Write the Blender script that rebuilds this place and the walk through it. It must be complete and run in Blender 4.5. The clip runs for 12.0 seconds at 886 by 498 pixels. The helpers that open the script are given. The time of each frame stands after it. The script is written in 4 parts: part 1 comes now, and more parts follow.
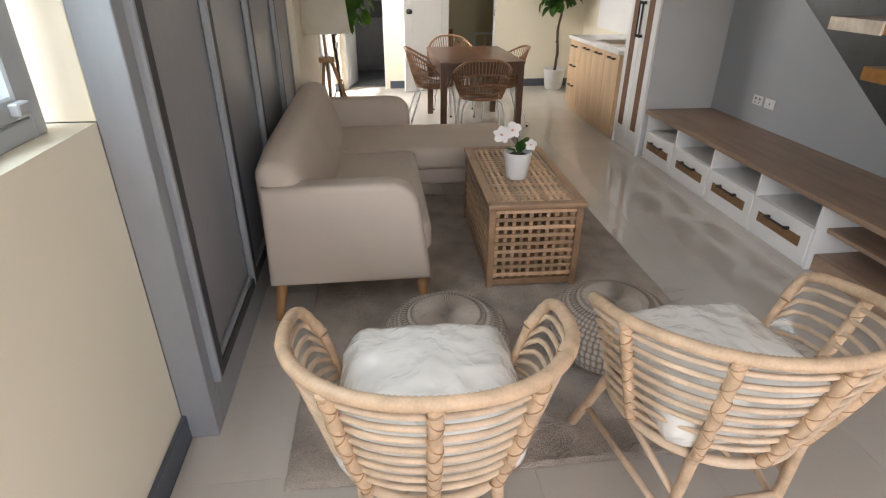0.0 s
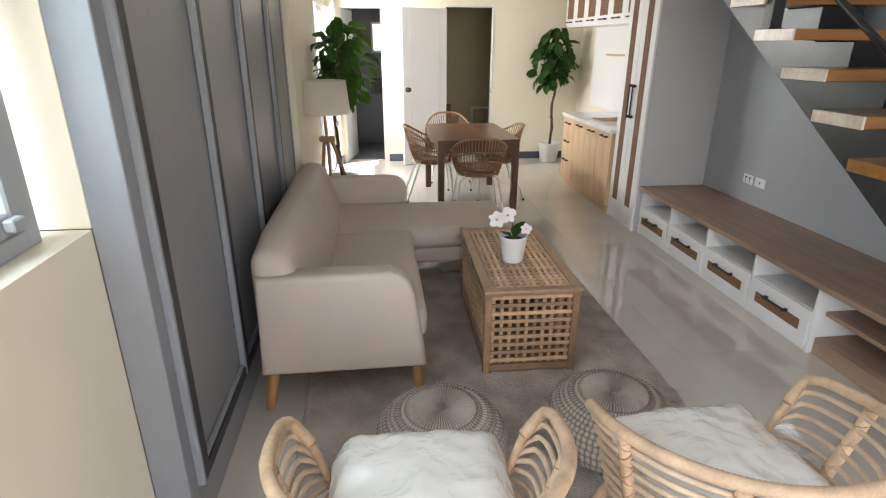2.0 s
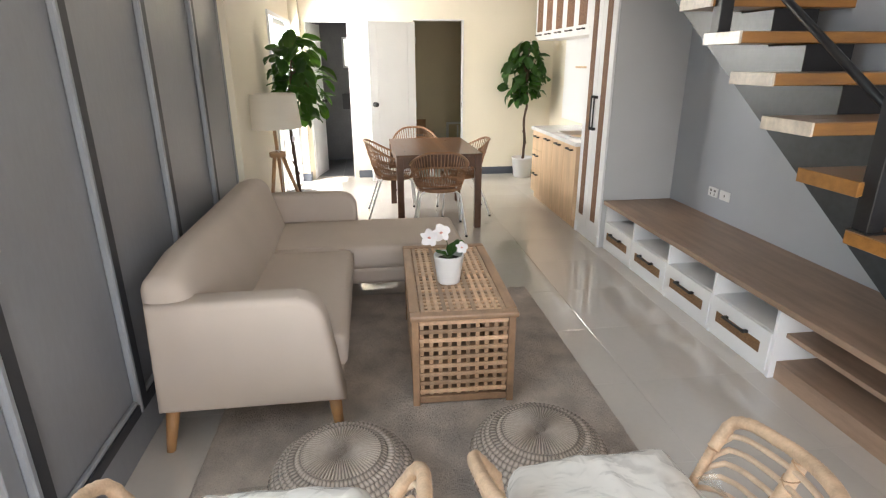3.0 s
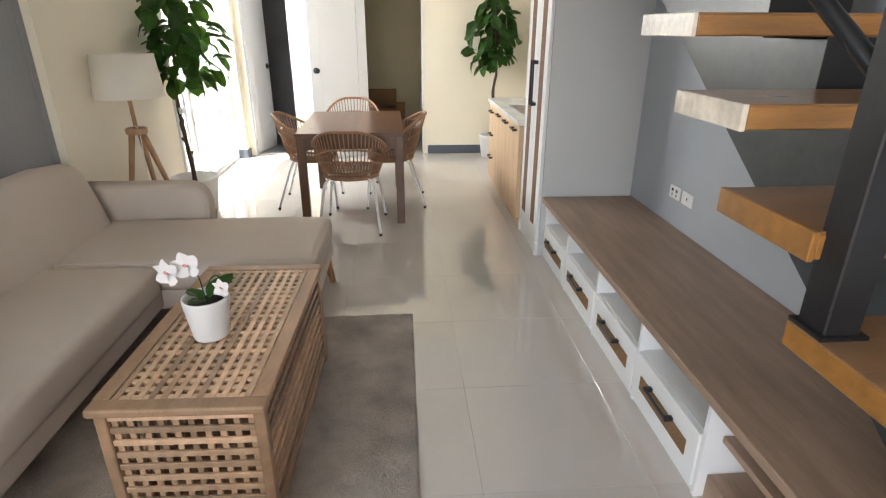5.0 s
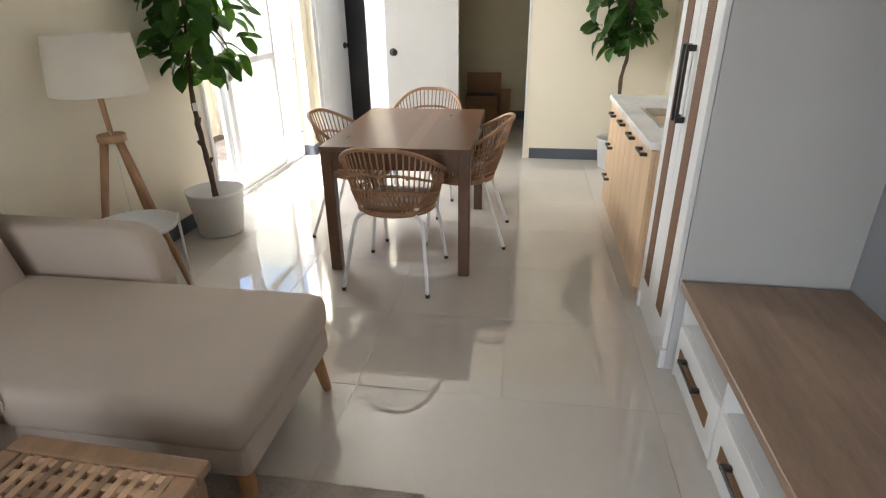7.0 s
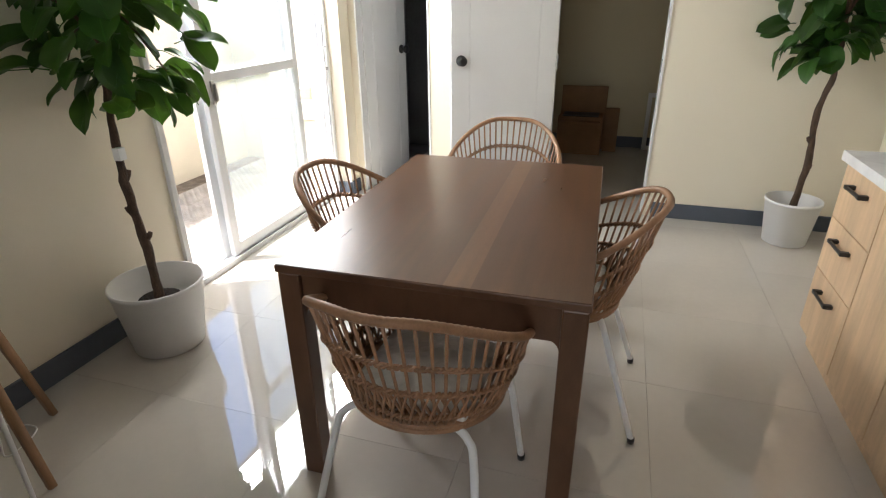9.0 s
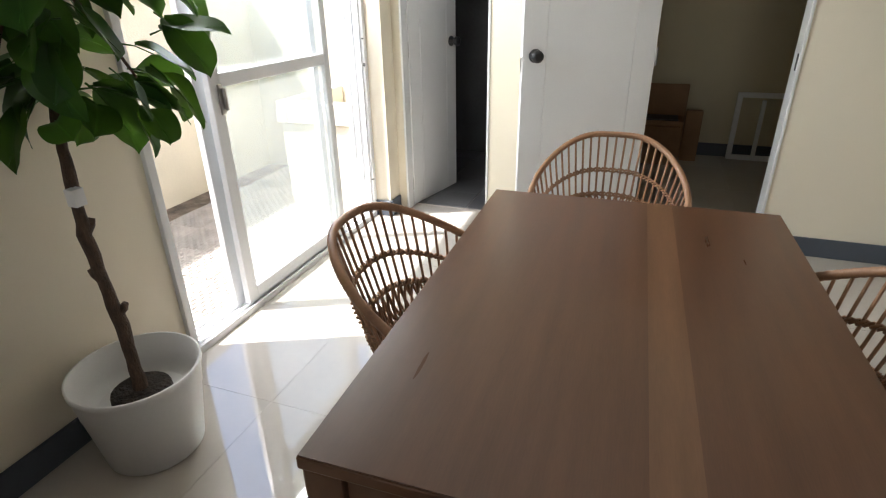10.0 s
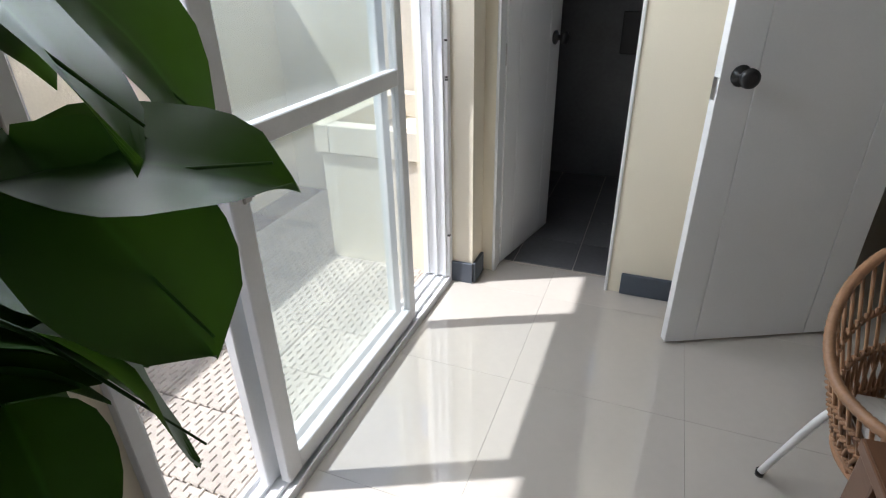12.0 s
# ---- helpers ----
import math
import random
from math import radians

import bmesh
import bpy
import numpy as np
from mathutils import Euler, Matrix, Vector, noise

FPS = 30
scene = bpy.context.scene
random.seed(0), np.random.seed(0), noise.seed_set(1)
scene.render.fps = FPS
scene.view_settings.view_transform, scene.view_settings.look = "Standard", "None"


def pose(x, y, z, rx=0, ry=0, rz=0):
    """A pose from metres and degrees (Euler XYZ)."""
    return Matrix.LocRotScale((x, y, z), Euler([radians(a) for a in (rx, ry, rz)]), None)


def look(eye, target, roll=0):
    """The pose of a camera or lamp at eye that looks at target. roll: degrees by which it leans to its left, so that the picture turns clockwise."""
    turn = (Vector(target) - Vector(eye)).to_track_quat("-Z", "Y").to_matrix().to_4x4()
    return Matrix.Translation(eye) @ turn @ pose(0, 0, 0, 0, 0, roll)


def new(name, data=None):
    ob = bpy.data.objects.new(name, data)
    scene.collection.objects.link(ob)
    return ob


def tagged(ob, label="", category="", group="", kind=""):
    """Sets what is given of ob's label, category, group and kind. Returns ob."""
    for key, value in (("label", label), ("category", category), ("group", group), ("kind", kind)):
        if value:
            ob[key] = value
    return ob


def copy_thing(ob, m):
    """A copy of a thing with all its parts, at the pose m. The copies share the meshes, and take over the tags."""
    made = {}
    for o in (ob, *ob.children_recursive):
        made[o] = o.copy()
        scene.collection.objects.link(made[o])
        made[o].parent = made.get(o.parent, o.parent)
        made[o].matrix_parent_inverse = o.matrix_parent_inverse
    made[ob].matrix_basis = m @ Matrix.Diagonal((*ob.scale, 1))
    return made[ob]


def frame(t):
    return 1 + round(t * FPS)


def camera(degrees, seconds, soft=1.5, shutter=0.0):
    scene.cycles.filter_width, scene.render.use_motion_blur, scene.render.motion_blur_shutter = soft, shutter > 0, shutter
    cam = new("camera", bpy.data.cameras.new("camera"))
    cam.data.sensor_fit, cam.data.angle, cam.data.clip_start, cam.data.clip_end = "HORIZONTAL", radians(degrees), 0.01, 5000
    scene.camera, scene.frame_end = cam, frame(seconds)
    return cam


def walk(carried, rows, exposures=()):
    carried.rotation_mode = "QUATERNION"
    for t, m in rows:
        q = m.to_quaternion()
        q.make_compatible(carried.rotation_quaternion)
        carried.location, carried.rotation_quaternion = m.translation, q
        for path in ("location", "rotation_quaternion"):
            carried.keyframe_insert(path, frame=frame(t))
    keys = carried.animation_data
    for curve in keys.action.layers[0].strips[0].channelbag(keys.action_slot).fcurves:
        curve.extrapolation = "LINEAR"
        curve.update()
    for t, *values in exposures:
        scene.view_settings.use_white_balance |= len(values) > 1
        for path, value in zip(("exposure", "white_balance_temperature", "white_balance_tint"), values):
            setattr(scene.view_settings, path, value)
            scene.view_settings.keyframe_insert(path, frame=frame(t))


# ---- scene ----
cam = camera(78.3, 12.0, soft=1.2)
PATH = [
    (0, (0.55, 0.771, 1.534), (0.761, 2.537, 0.62), 0.2),
    (0.5, (0.537, 0.798, 1.589), (0.746, 2.567, 0.679), 0.3),
    (1, (0.552, 0.808, 1.619), (0.761, 2.594, 0.743), 0.2),
    (1.5, (0.558, 0.806, 1.65), (0.772, 2.625, 0.848), 0.2),
    (2, (0.574, 0.827, 1.642), (0.798, 2.684, 0.933), 0.2),
    (2.5, (0.684, 0.894, 1.61), (0.916, 2.766, 0.945), 0.0),
    (3, (0.933, 1.002, 1.582), (1.177, 2.877, 0.93), -0.2),
    (3.5, (1.262, 1.203, 1.554), (1.515, 3.076, 0.899), -0.2),
    (5.5, (2.146, 2.215, 1.466), (2.18, 4.052, 0.676), 0.1),
    (6, (2.257, 2.593, 1.447), (2.152, 4.416, 0.631), -0.1),
    (6.5, (2.264, 2.977, 1.453), (2.032, 4.785, 0.63), -0.2),
    (7, (2.277, 3.351, 1.449), (1.993, 5.151, 0.625), -0.6),
    (9, (1.987, 5.012, 1.379), (1.44, 6.75, 0.555), -0.6),
    (9.5, (1.805, 5.335, 1.358), (1.201, 7.049, 0.523), -0.9),
    (10, (1.556, 5.666, 1.329), (0.931, 7.366, 0.481), -1.0),
    (10.5, (1.363, 5.866, 1.329), (0.717, 7.545, 0.455), -0.9),
    (11, (1.131, 6.018, 1.339), (0.498, 7.691, 0.446), -0.8),
    (11.5, (0.958, 6.292, 1.361), (0.317, 7.948, 0.44), -1.0),
    (12, (0.786, 6.573, 1.366), (0.127, 8.218, 0.439), -1.2),
]

# exposure along the walk: the clip's camera closes a little as it nears the bright door
walk(cam, [(t, look(eye, target, roll)) for t, eye, target, roll in PATH],
     exposures=[(0, 2.15, 6700, 16), (2, 2.35, 6500, 14), (3.5, 2.75, 6550, 14), (5.5, 2.75, 6350, 13), (7, 2.5, 6350, 13), (9, 2.0, 6350, 13),
                (9.5, 1.85, 6350, 13), (10.5, 1.45, 6150, 12), (11.2, 1.1, 6100, 14), (12, 0.55, 5950, 13)])

# ---- light ----
SUN_EL, SUN_AZ = radians(57), (0.905, 0.425)
world = bpy.data.worlds.new("world")
scene.world = world
world.use_nodes = True
wn = world.node_tree
sky = wn.nodes.new("ShaderNodeTexSky")
sky.sky_type, sky.sun_disc = "NISHITA", False
sky.sun_elevation, sky.sun_rotation = SUN_EL, math.atan2(-SUN_AZ[0], -SUN_AZ[1])
wn.links.new(sky.outputs[0], wn.nodes["Background"].inputs[0])
wn.nodes["Background"].inputs[1].default_value = 0.15
sun = new("sun", bpy.data.lights.new("sun", "SUN"))
sun.data.energy, sun.data.angle, sun.data.color = 4.4, radians(0.9), (1, 0.96, 0.9)
sun.matrix_world = look((0, 0, 6), (SUN_AZ[0] * math.cos(SUN_EL), SUN_AZ[1] * math.cos(SUN_EL), 6 - math.sin(SUN_EL)))


def daylight(name, eye, target, w, h, watts, color=(0.9, 0.95, 1)):
    lamp = new(name, bpy.data.lights.new(name, "AREA"))
    lamp.data.shape, lamp.data.size, lamp.data.size_y = "RECTANGLE", w, h
    lamp.data.energy, lamp.data.color = watts, color
    lamp.matrix_world = look(eye, target)


# first lamp: added fill from the south, at a window that is only assumed
daylight("assumed_front_fill", (1.5, -1.28, 1.35), (1.5, 3, 1.0), 2.4, 2.0, 13, (1, 0.945, 0.88))
daylight("side_window_daylight", (-0.42, 1.45, 1.75), (2, 1.45, 1.0), 1.4, 1.1, 8, (0.76, 0.9, 1))
daylight("patio_door_daylight", (-0.20, 7.87, 1.86), (2.2, 7.6, 0.9), 1.6, 0.36, 25, (1, 0.985, 0.955))


# ---- materials ----
def nodes_of(name):
    m = bpy.data.materials.new(name)
    m.use_nodes = True
    return m, m.node_tree, m.node_tree.nodes["Principled BSDF"]


def mat(name, c, rough=0.5, var=0.08, scale=3.0, bump=0.05, bscale=80.0, metal=0.0, stretch=(1, 1, 1), per=0.0, coat=0.0, detail=4.0, dist=0.004):
    """A surface with stains at one scale and grain at another; per: change from piece to piece."""
    m, nt, b = nodes_of(name)
    N, L = nt.nodes.new, nt.links.new
    tc, mp = N("ShaderNodeTexCoord"), N("ShaderNodeMapping")
    mp.inputs["Scale"].default_value = stretch
    L(tc.outputs["Object"], mp.inputs["Vector"])
    big, fine = N("ShaderNodeTexNoise"), N("ShaderNodeTexNoise")
    big.inputs["Scale"].default_value, fine.inputs["Scale"].default_value = scale, bscale
    big.inputs["Detail"].default_value, fine.inputs["Detail"].default_value = detail, 3
    L(mp.outputs[0], big.inputs["Vector"])
    L(mp.outputs[0], fine.inputs["Vector"])
    val = N("ShaderNodeMath")
    val.operation = "ADD"
    k1, k2 = N("ShaderNodeMapRange"), N("ShaderNodeMapRange")
    k1.inputs["From Min"].default_value, k1.inputs["From Max"].default_value = 0.3, 0.7
    k1.inputs["To Min"].default_value, k1.inputs["To Max"].default_value = 1 - var, 1 + var
    k2.inputs["To Min"].default_value, k2.inputs["To Max"].default_value = -var * 0.9, var * 0.9
    L(big.outputs[0], k1.inputs[0])
    L(fine.outputs[0], k2.inputs[0])
    L(k1.outputs[0], val.inputs[0])
    L(k2.outputs[0], val.inputs[1])
    last = val
    if per:
        info, k3, mul = N("ShaderNodeObjectInfo"), N("ShaderNodeMapRange"), N("ShaderNodeMath")
        k3.inputs["To Min"].default_value, k3.inputs["To Max"].default_value = 1 - per, 1 + per
        mul.operation = "MULTIPLY"
        L(info.outputs["Random"], k3.inputs[0])
        L(val.outputs[0], mul.inputs[0])
        L(k3.outputs[0], mul.inputs[1])
        last = mul
    sc = N("ShaderNodeVectorMath")
    sc.operation = "SCALE"
    sc.inputs[0].default_value = c
    L(last.outputs[0], sc.inputs["Scale"])
    L(sc.outputs[0], b.inputs["Base Color"])
    rr = N("ShaderNodeMapRange")
    rr.inputs["To Min"].default_value, rr.inputs["To Max"].default_value = max(rough - 0.06, 0.02), min(rough + 0.06, 1)
    L(big.outputs[0], rr.inputs[0])
    L(rr.outputs[0], b.inputs["Roughness"])
    b.inputs["Metallic"].default_value = metal
    b.inputs["Coat Weight"].default_value = coat
    if bump:
        bp = N("ShaderNodeBump")
        bp.inputs["Strength"].default_value, bp.inputs["Distance"].default_value = bump, dist
        L(fine.outputs[0], bp.inputs["Height"])
        L(bp.outputs[0], b.inputs["Normal"])
    return m


def checker_weave(name, c, dark, size, rough=0.7):
    """Woven cane: a fine over-and-under pattern with relief."""
    m, nt, b = nodes_of(name)
    N, L = nt.nodes.new, nt.links.new
    tc, wa, wb = N("ShaderNodeTexCoord"), N("ShaderNodeTexWave"), N("ShaderNodeTexWave")
    wa.bands_direction, wb.bands_direction = "Y", "Z"
    mx, mc, bp, ns = N("ShaderNodeMath"), N("ShaderNodeMix"), N("ShaderNodeBump"), N("ShaderNodeTexNoise")
    for w in (wa, wb):
        w.inputs["Scale"].default_value = size
        w.inputs["Distortion"].default_value = 0.6
        L(tc.outputs["Object"], w.inputs["Vector"])
    mx.operation = "MULTIPLY"
    mc.data_type = "RGBA"
    L(wa.outputs["Fac"], mx.inputs[0])
    L(wb.outputs["Fac"], mx.inputs[1])
    mc.inputs["A"].default_value, mc.inputs["B"].default_value = (*dark, 1), (*c, 1)
    L(mx.outputs[0], mc.inputs["Factor"])
    L(mc.outputs["Result"], b.inputs["Base Color"])
    bp.inputs["Strength"].default_value, bp.inputs["Distance"].default_value = 0.6, 0.003
    L(mx.outputs[0], bp.inputs["Height"])
    L(bp.outputs[0], b.inputs["Normal"])
    b.inputs["Roughness"].default_value = rough
    return m


def glassy(name, frost=0.0, tint=(0.93, 0.97, 0.95), milk=0.0):
    m, nt, b = nodes_of(name)
    N, L = nt.nodes.new, nt.links.new
    clear, gl, mix, dif, mix2 = N("ShaderNodeBsdfTransparent"), N("ShaderNodeBsdfGlossy"), N("ShaderNodeMixShader"), N("ShaderNodeBsdfTranslucent"), N("ShaderNodeMixShader")
    clear.inputs[0].default_value = (*tint, 1)
    gl.inputs["Roughness"].default_value = frost
    mix.inputs[0].default_value = 0.05
    L(clear.outputs[0], mix.inputs[1])
    L(gl.outputs[0], mix.inputs[2])
    dif.inputs[0].default_value = (0.88, 0.9, 0.9, 1)
    mix2.inputs[0].default_value = milk
    L(mix.outputs[0], mix2.inputs[1])
    L(dif.outputs[0], mix2.inputs[2])
    L(mix2.outputs[0], nt.nodes["Material Output"].inputs["Surface"])
    return m


CREAM = mat("cream_paint", (0.79, 0.72, 0.575), 0.55, 0.025, 1.2, 0.1, 180)
BEIGE = mat("beige_paint", (0.62, 0.54, 0.36), 0.6, 0.05, 1.2, 0.08, 220)
GREY = mat("grey_paint", (0.24, 0.245, 0.26), 0.33, 0.08, 2.0, 0.12, 40, stretch=(1, 1, 0.4))
GREYWALL = mat("cool_grey_paint", (0.40, 0.42, 0.45), 0.5, 0.05, 1.3, 0.08, 200)
DARKLINE = mat("charcoal_paint", (0.035, 0.037, 0.043), 0.5, 0.1, 4, 0.05, 100)
BASE = mat("slate_baseboard_paint", (0.075, 0.088, 0.11), 0.45, 0.08, 4, 0.05, 90)
WHITE = mat("white_paint", (0.80, 0.80, 0.79), 0.45, 0.03, 2, 0.05, 150)
DOORW = mat("white_door_paint", (0.78, 0.78, 0.77), 0.4, 0.03, 2, 0.05, 120)
CEIL = mat("ceiling_paint", (0.82, 0.81, 0.78), 0.8, 0.02, 1, 0.05, 150)
TILE = mat("polished_tile", (0.56, 0.52, 0.465), 0.03, 0.035, 1.6, 0.0, 30, per=0.02, detail=6)
tile_bsdf = TILE.node_tree.nodes["Principled BSDF"]
tile_bsdf.inputs["IOR"].default_value = 2.2
TILE.node_tree.links.remove(tile_bsdf.inputs["Roughness"].links[0])
tile_bsdf.inputs["Roughness"].default_value = 0.012
GROUT = mat("grout", (0.50, 0.455, 0.40), 0.8, 0.1, 8)
BATH = mat("charcoal_tile", (0.10, 0.10, 0.105), 0.35, 0.2, 2.5, 0.1, 40, per=0.12)
SOFA = mat("beige_upholstery", (0.56, 0.475, 0.40), 0.85, 0.04, 3, 0.25, 900, dist=0.002)
LEGWOOD = mat("oak_leg", (0.42, 0.22, 0.09), 0.45, 0.15, 6, 0.1, 60, stretch=(6, 6, 1))
ACACIA = mat("acacia_wood", (0.50, 0.325, 0.20), 0.42, 0.25, 5, 0.12, 60, stretch=(2, 2, 2), per=0.42, coat=0.1)
ACACIA_RAIL = mat("acacia_rail", (0.37, 0.225, 0.13), 0.42, 0.2, 5, 0.12, 60, stretch=(3, 1, 3), per=0.12, coat=0.1)
TABLE = mat("brown_stained_birch", (0.112, 0.052, 0.026), 0.3, 0.16, 3, 0.05, 50, stretch=(9, 0.7, 4), per=0.03)
# the table's stain made paler, to paint a reflection on its top
TABLE_REFLECTION = mat("stained_birch_reflection", (0.165, 0.083, 0.041), 0.3, 0.16, 3, 0.05, 50, stretch=(9, 0.7, 4), per=0.03)
RATTAN = mat("pale_rattan", (0.62, 0.465, 0.33), 0.48, 0.16, 14, 0.2, 160)
BINDING = mat("dark_cane_binding", (0.44, 0.27, 0.15), 0.5, 0.3, 30, 0.2, 160)
RATTAN_WRAP = mat("rattan_binding", (0.57, 0.40, 0.265), 0.5, 0.22, 18, 0.2, 160)
WICKER = mat("brown_rattan", (0.31, 0.165, 0.085), 0.45, 0.22, 16, 0.2, 160)
RUG = mat("taupe_pile", (0.57, 0.49, 0.42), 0.95, 0.30, 5, 1.0, 200, dist=0.015, detail=8)
BENCHTOP = mat("oak_laminate", (0.32, 0.215, 0.15), 0.42, 0.22, 4.5, 0.06, 60, stretch=(4, 0.45, 4), detail=8)
OAK = mat("light_oak_laminate", (0.60, 0.415, 0.25), 0.45, 0.14, 4, 0.06, 60, stretch=(6, 6, 0.6), detail=7)
TREAD = mat("amber_stained_tread", (0.30, 0.135, 0.032), 0.3, 0.2, 4, 0.06, 50, stretch=(0.8, 6, 6), coat=0.3)
TREADTOP = mat("stained_tread_top", (0.22, 0.12, 0.06), 0.3, 0.2, 4, 0.06, 50, stretch=(0.8, 6, 6), coat=0.2)
WRAPEND = mat("whitish_protective_film", (0.66, 0.57, 0.46), 0.25, 0.2, 10, 0.5, 40)
STEEL = mat("black_steel", (0.011, 0.011, 0.012), 0.38, 0.3, 4, 0.1, 80)
STRINGER = mat("dark_primed_steel", (0.04, 0.046, 0.049), 0.33, 0.35, 3, 0.1, 30)
BLACK = mat("matt_black_metal", (0.015, 0.014, 0.014), 0.4, 0.1, 5)
CHROME = mat("brushed_nickel", (0.6, 0.59, 0.57), 0.3, 0.08, 9, metal=1.0)
ALU = mat("white_aluminium", (0.76, 0.77, 0.78), 0.35, 0.04, 4, 0.03, 100)
ALUGREY = mat("grey_aluminium", (0.36, 0.38, 0.39), 0.4, 0.05, 4, 0.03, 100)
POT = mat("white_plastic", (0.74, 0.73, 0.71), 0.4, 0.03, 3, 0.03, 100)
SOIL = mat("dark_soil", (0.035, 0.026, 0.02), 0.95, 0.5, 30, 1.0, 90, dist=0.02)
BARK = mat("brown_bark", (0.085, 0.05, 0.03), 0.8, 0.4, 20, 0.8, 90, stretch=(3, 3, 1), dist=0.01)
SHADE = mat("off_white_linen_shade", (0.72, 0.67, 0.58), 0.85, 0.04, 5, 0.3, 500)
LAMPWOOD = mat("ash_wood", (0.40, 0.23, 0.12), 0.5, 0.18, 6, 0.1, 60, stretch=(5, 5, 1))
MARBLE = mat("white_marble", (0.74, 0.73, 0.71), 0.18, 0.12, 3.5, 0.0, 30, detail=10)
CARD = mat("cardboard", (0.30, 0.17, 0.085), 0.8, 0.15, 6, 0.2, 120)
PAVER = mat("paver_concrete", (0.44, 0.395, 0.345), 0.85, 0.16, 7, 0.5, 150, per=0.08)
CONC = mat("rough_concrete", (0.42, 0.39, 0.35), 0.9, 0.18, 4, 0.5, 70)
CREAMOUT = mat("cream_render", (0.74, 0.68, 0.56), 0.8, 0.06, 2.0, 0.3, 90)
PETAL = mat("orchid_petal", (0.80, 0.76, 0.74), 0.55, 0.05, 20, 0.1, 60)
PINK = mat("orchid_lip", (0.62, 0.28, 0.22), 0.5, 0.1, 30)
CANE = checker_weave("woven_cane", (0.44, 0.245, 0.135), (0.12, 0.055, 0.03), 42)
CORK = checker_weave("woven_straw", (0.46, 0.27, 0.12), (0.16, 0.08, 0.035), 55)
GLASS = glassy("pane_glass", 0.02)
MILKY = glassy("hazy_glass", 0.03, (0.90, 0.92, 0.915), 0.10)


def leaf_mat():
    m, nt, b = nodes_of("ficus_leaf")
    N, L = nt.nodes.new, nt.links.new
    tc, sep, ab, ramp, info, mul, sc, ns = (N("ShaderNodeTexCoord"), N("ShaderNodeSeparateXYZ"), N("ShaderNodeMath"), N("ShaderNodeMapRange"),
                                            N("ShaderNodeObjectInfo"), N("ShaderNodeMapRange"), N("ShaderNodeVectorMath"), N("ShaderNodeTexNoise"))
    ab.operation = "ABSOLUTE"
    L(tc.outputs["Object"], sep.inputs[0])
    L(sep.outputs["X"], ab.inputs[0])
    ramp.inputs["From Max"].default_value, ramp.inputs["To Min"].default_value, ramp.inputs["To Max"].default_value = 0.004, 1.5, 1.0
    L(ab.outputs[0], ramp.inputs[0])
    mul.inputs["To Min"].default_value, mul.inputs["To Max"].default_value = 0.55, 1.5
    L(info.outputs["Random"], mul.inputs[0])
    mm, m3 = N("ShaderNodeMath"), N("ShaderNodeMath")
    mm.operation = m3.operation = "MULTIPLY"
    ns.inputs["Scale"].default_value = 25
    L(tc.outputs["Object"], ns.inputs["Vector"])
    nr = N("ShaderNodeMapRange")
    nr.inputs["To Min"].default_value, nr.inputs["To Max"].default_value = 0.7, 1.3
    L(ns.outputs[0], nr.inputs[0])
    L(ramp.outputs[0], mm.inputs[0])
    L(mul.outputs[0], mm.inputs[1])
    L(mm.outputs[0], m3.inputs[0])
    L(nr.outputs[0], m3.inputs[1])
    sc.operation = "SCALE"
    sc.inputs[0].default_value = (0.026, 0.075, 0.014)
    L(m3.outputs[0], sc.inputs["Scale"])
    L(sc.outputs[0], b.inputs["Base Color"])
    b.inputs["Roughness"].default_value = 0.42
    b.inputs["Specular IOR Level"].default_value = 0.25
    tr, mix = N("ShaderNodeBsdfTranslucent"), N("ShaderNodeMixShader")
    tr.inputs[0].default_value = (0.09, 0.20, 0.015, 1)
    mix.inputs[0].default_value = 0.22
    L(b.outputs[0], mix.inputs[1])
    L(tr.outputs[0], mix.inputs[2])
    L(mix.outputs[0], nt.nodes["Material Output"].inputs["Surface"])
    return m


LEAF = leaf_mat()


def cord_mat():
    """Knitted cord: pale radial cords over dark gaps, broken by zigzag rounds."""
    m, nt, b = nodes_of("taupe_cord")
    N, L = nt.nodes.new, nt.links.new

    def op(kind, x, y=None):
        n = N("ShaderNodeMath")
        n.operation = kind
        for i, q in enumerate((x, y)):
            if q is None:
                continue
            if isinstance(q, (int, float)):
                n.inputs[i].default_value = q
            else:
                L(q, n.inputs[i])
        return n.outputs[0]

    tc, sep, ns = N("ShaderNodeTexCoord"), N("ShaderNodeSeparateXYZ"), N("ShaderNodeTexNoise")
    ns.inputs["Scale"].default_value = 60
    L(tc.outputs["Object"], sep.inputs[0])
    L(tc.outputs["Object"], ns.inputs["Vector"])
    x, y, z = sep.outputs
    th = op("ARCTAN2", y, x)
    rad = op("SQRT", op("ADD", op("MULTIPLY", x, x), op("MULTIPLY", y, y)))
    run = op("SUBTRACT", rad, op("MULTIPLY", z, 1.0))
    outer = op("GREATER_THAN", run, -0.155)
    rounds = op("SINE", op("MULTIPLY", run, 105.0))
    zig = op("MULTIPLY", op("MULTIPLY", op("SIGN", rounds), 0.04), outer)
    spokes = op("ABSOLUTE", op("SINE", op("MULTIPLY", op("ADD", th, zig), 34.0)))
    gaps = op("MAXIMUM", op("POWER", op("ABSOLUTE", rounds), 0.4), op("SUBTRACT", 1.0, outer))
    h = op("MULTIPLY", op("POWER", spokes, 0.6), gaps)
    hh = op("ADD", op("MULTIPLY", h, 0.8), op("MULTIPLY", ns.outputs[0], 0.3))
    mc = N("ShaderNodeMix")
    mc.data_type = "RGBA"
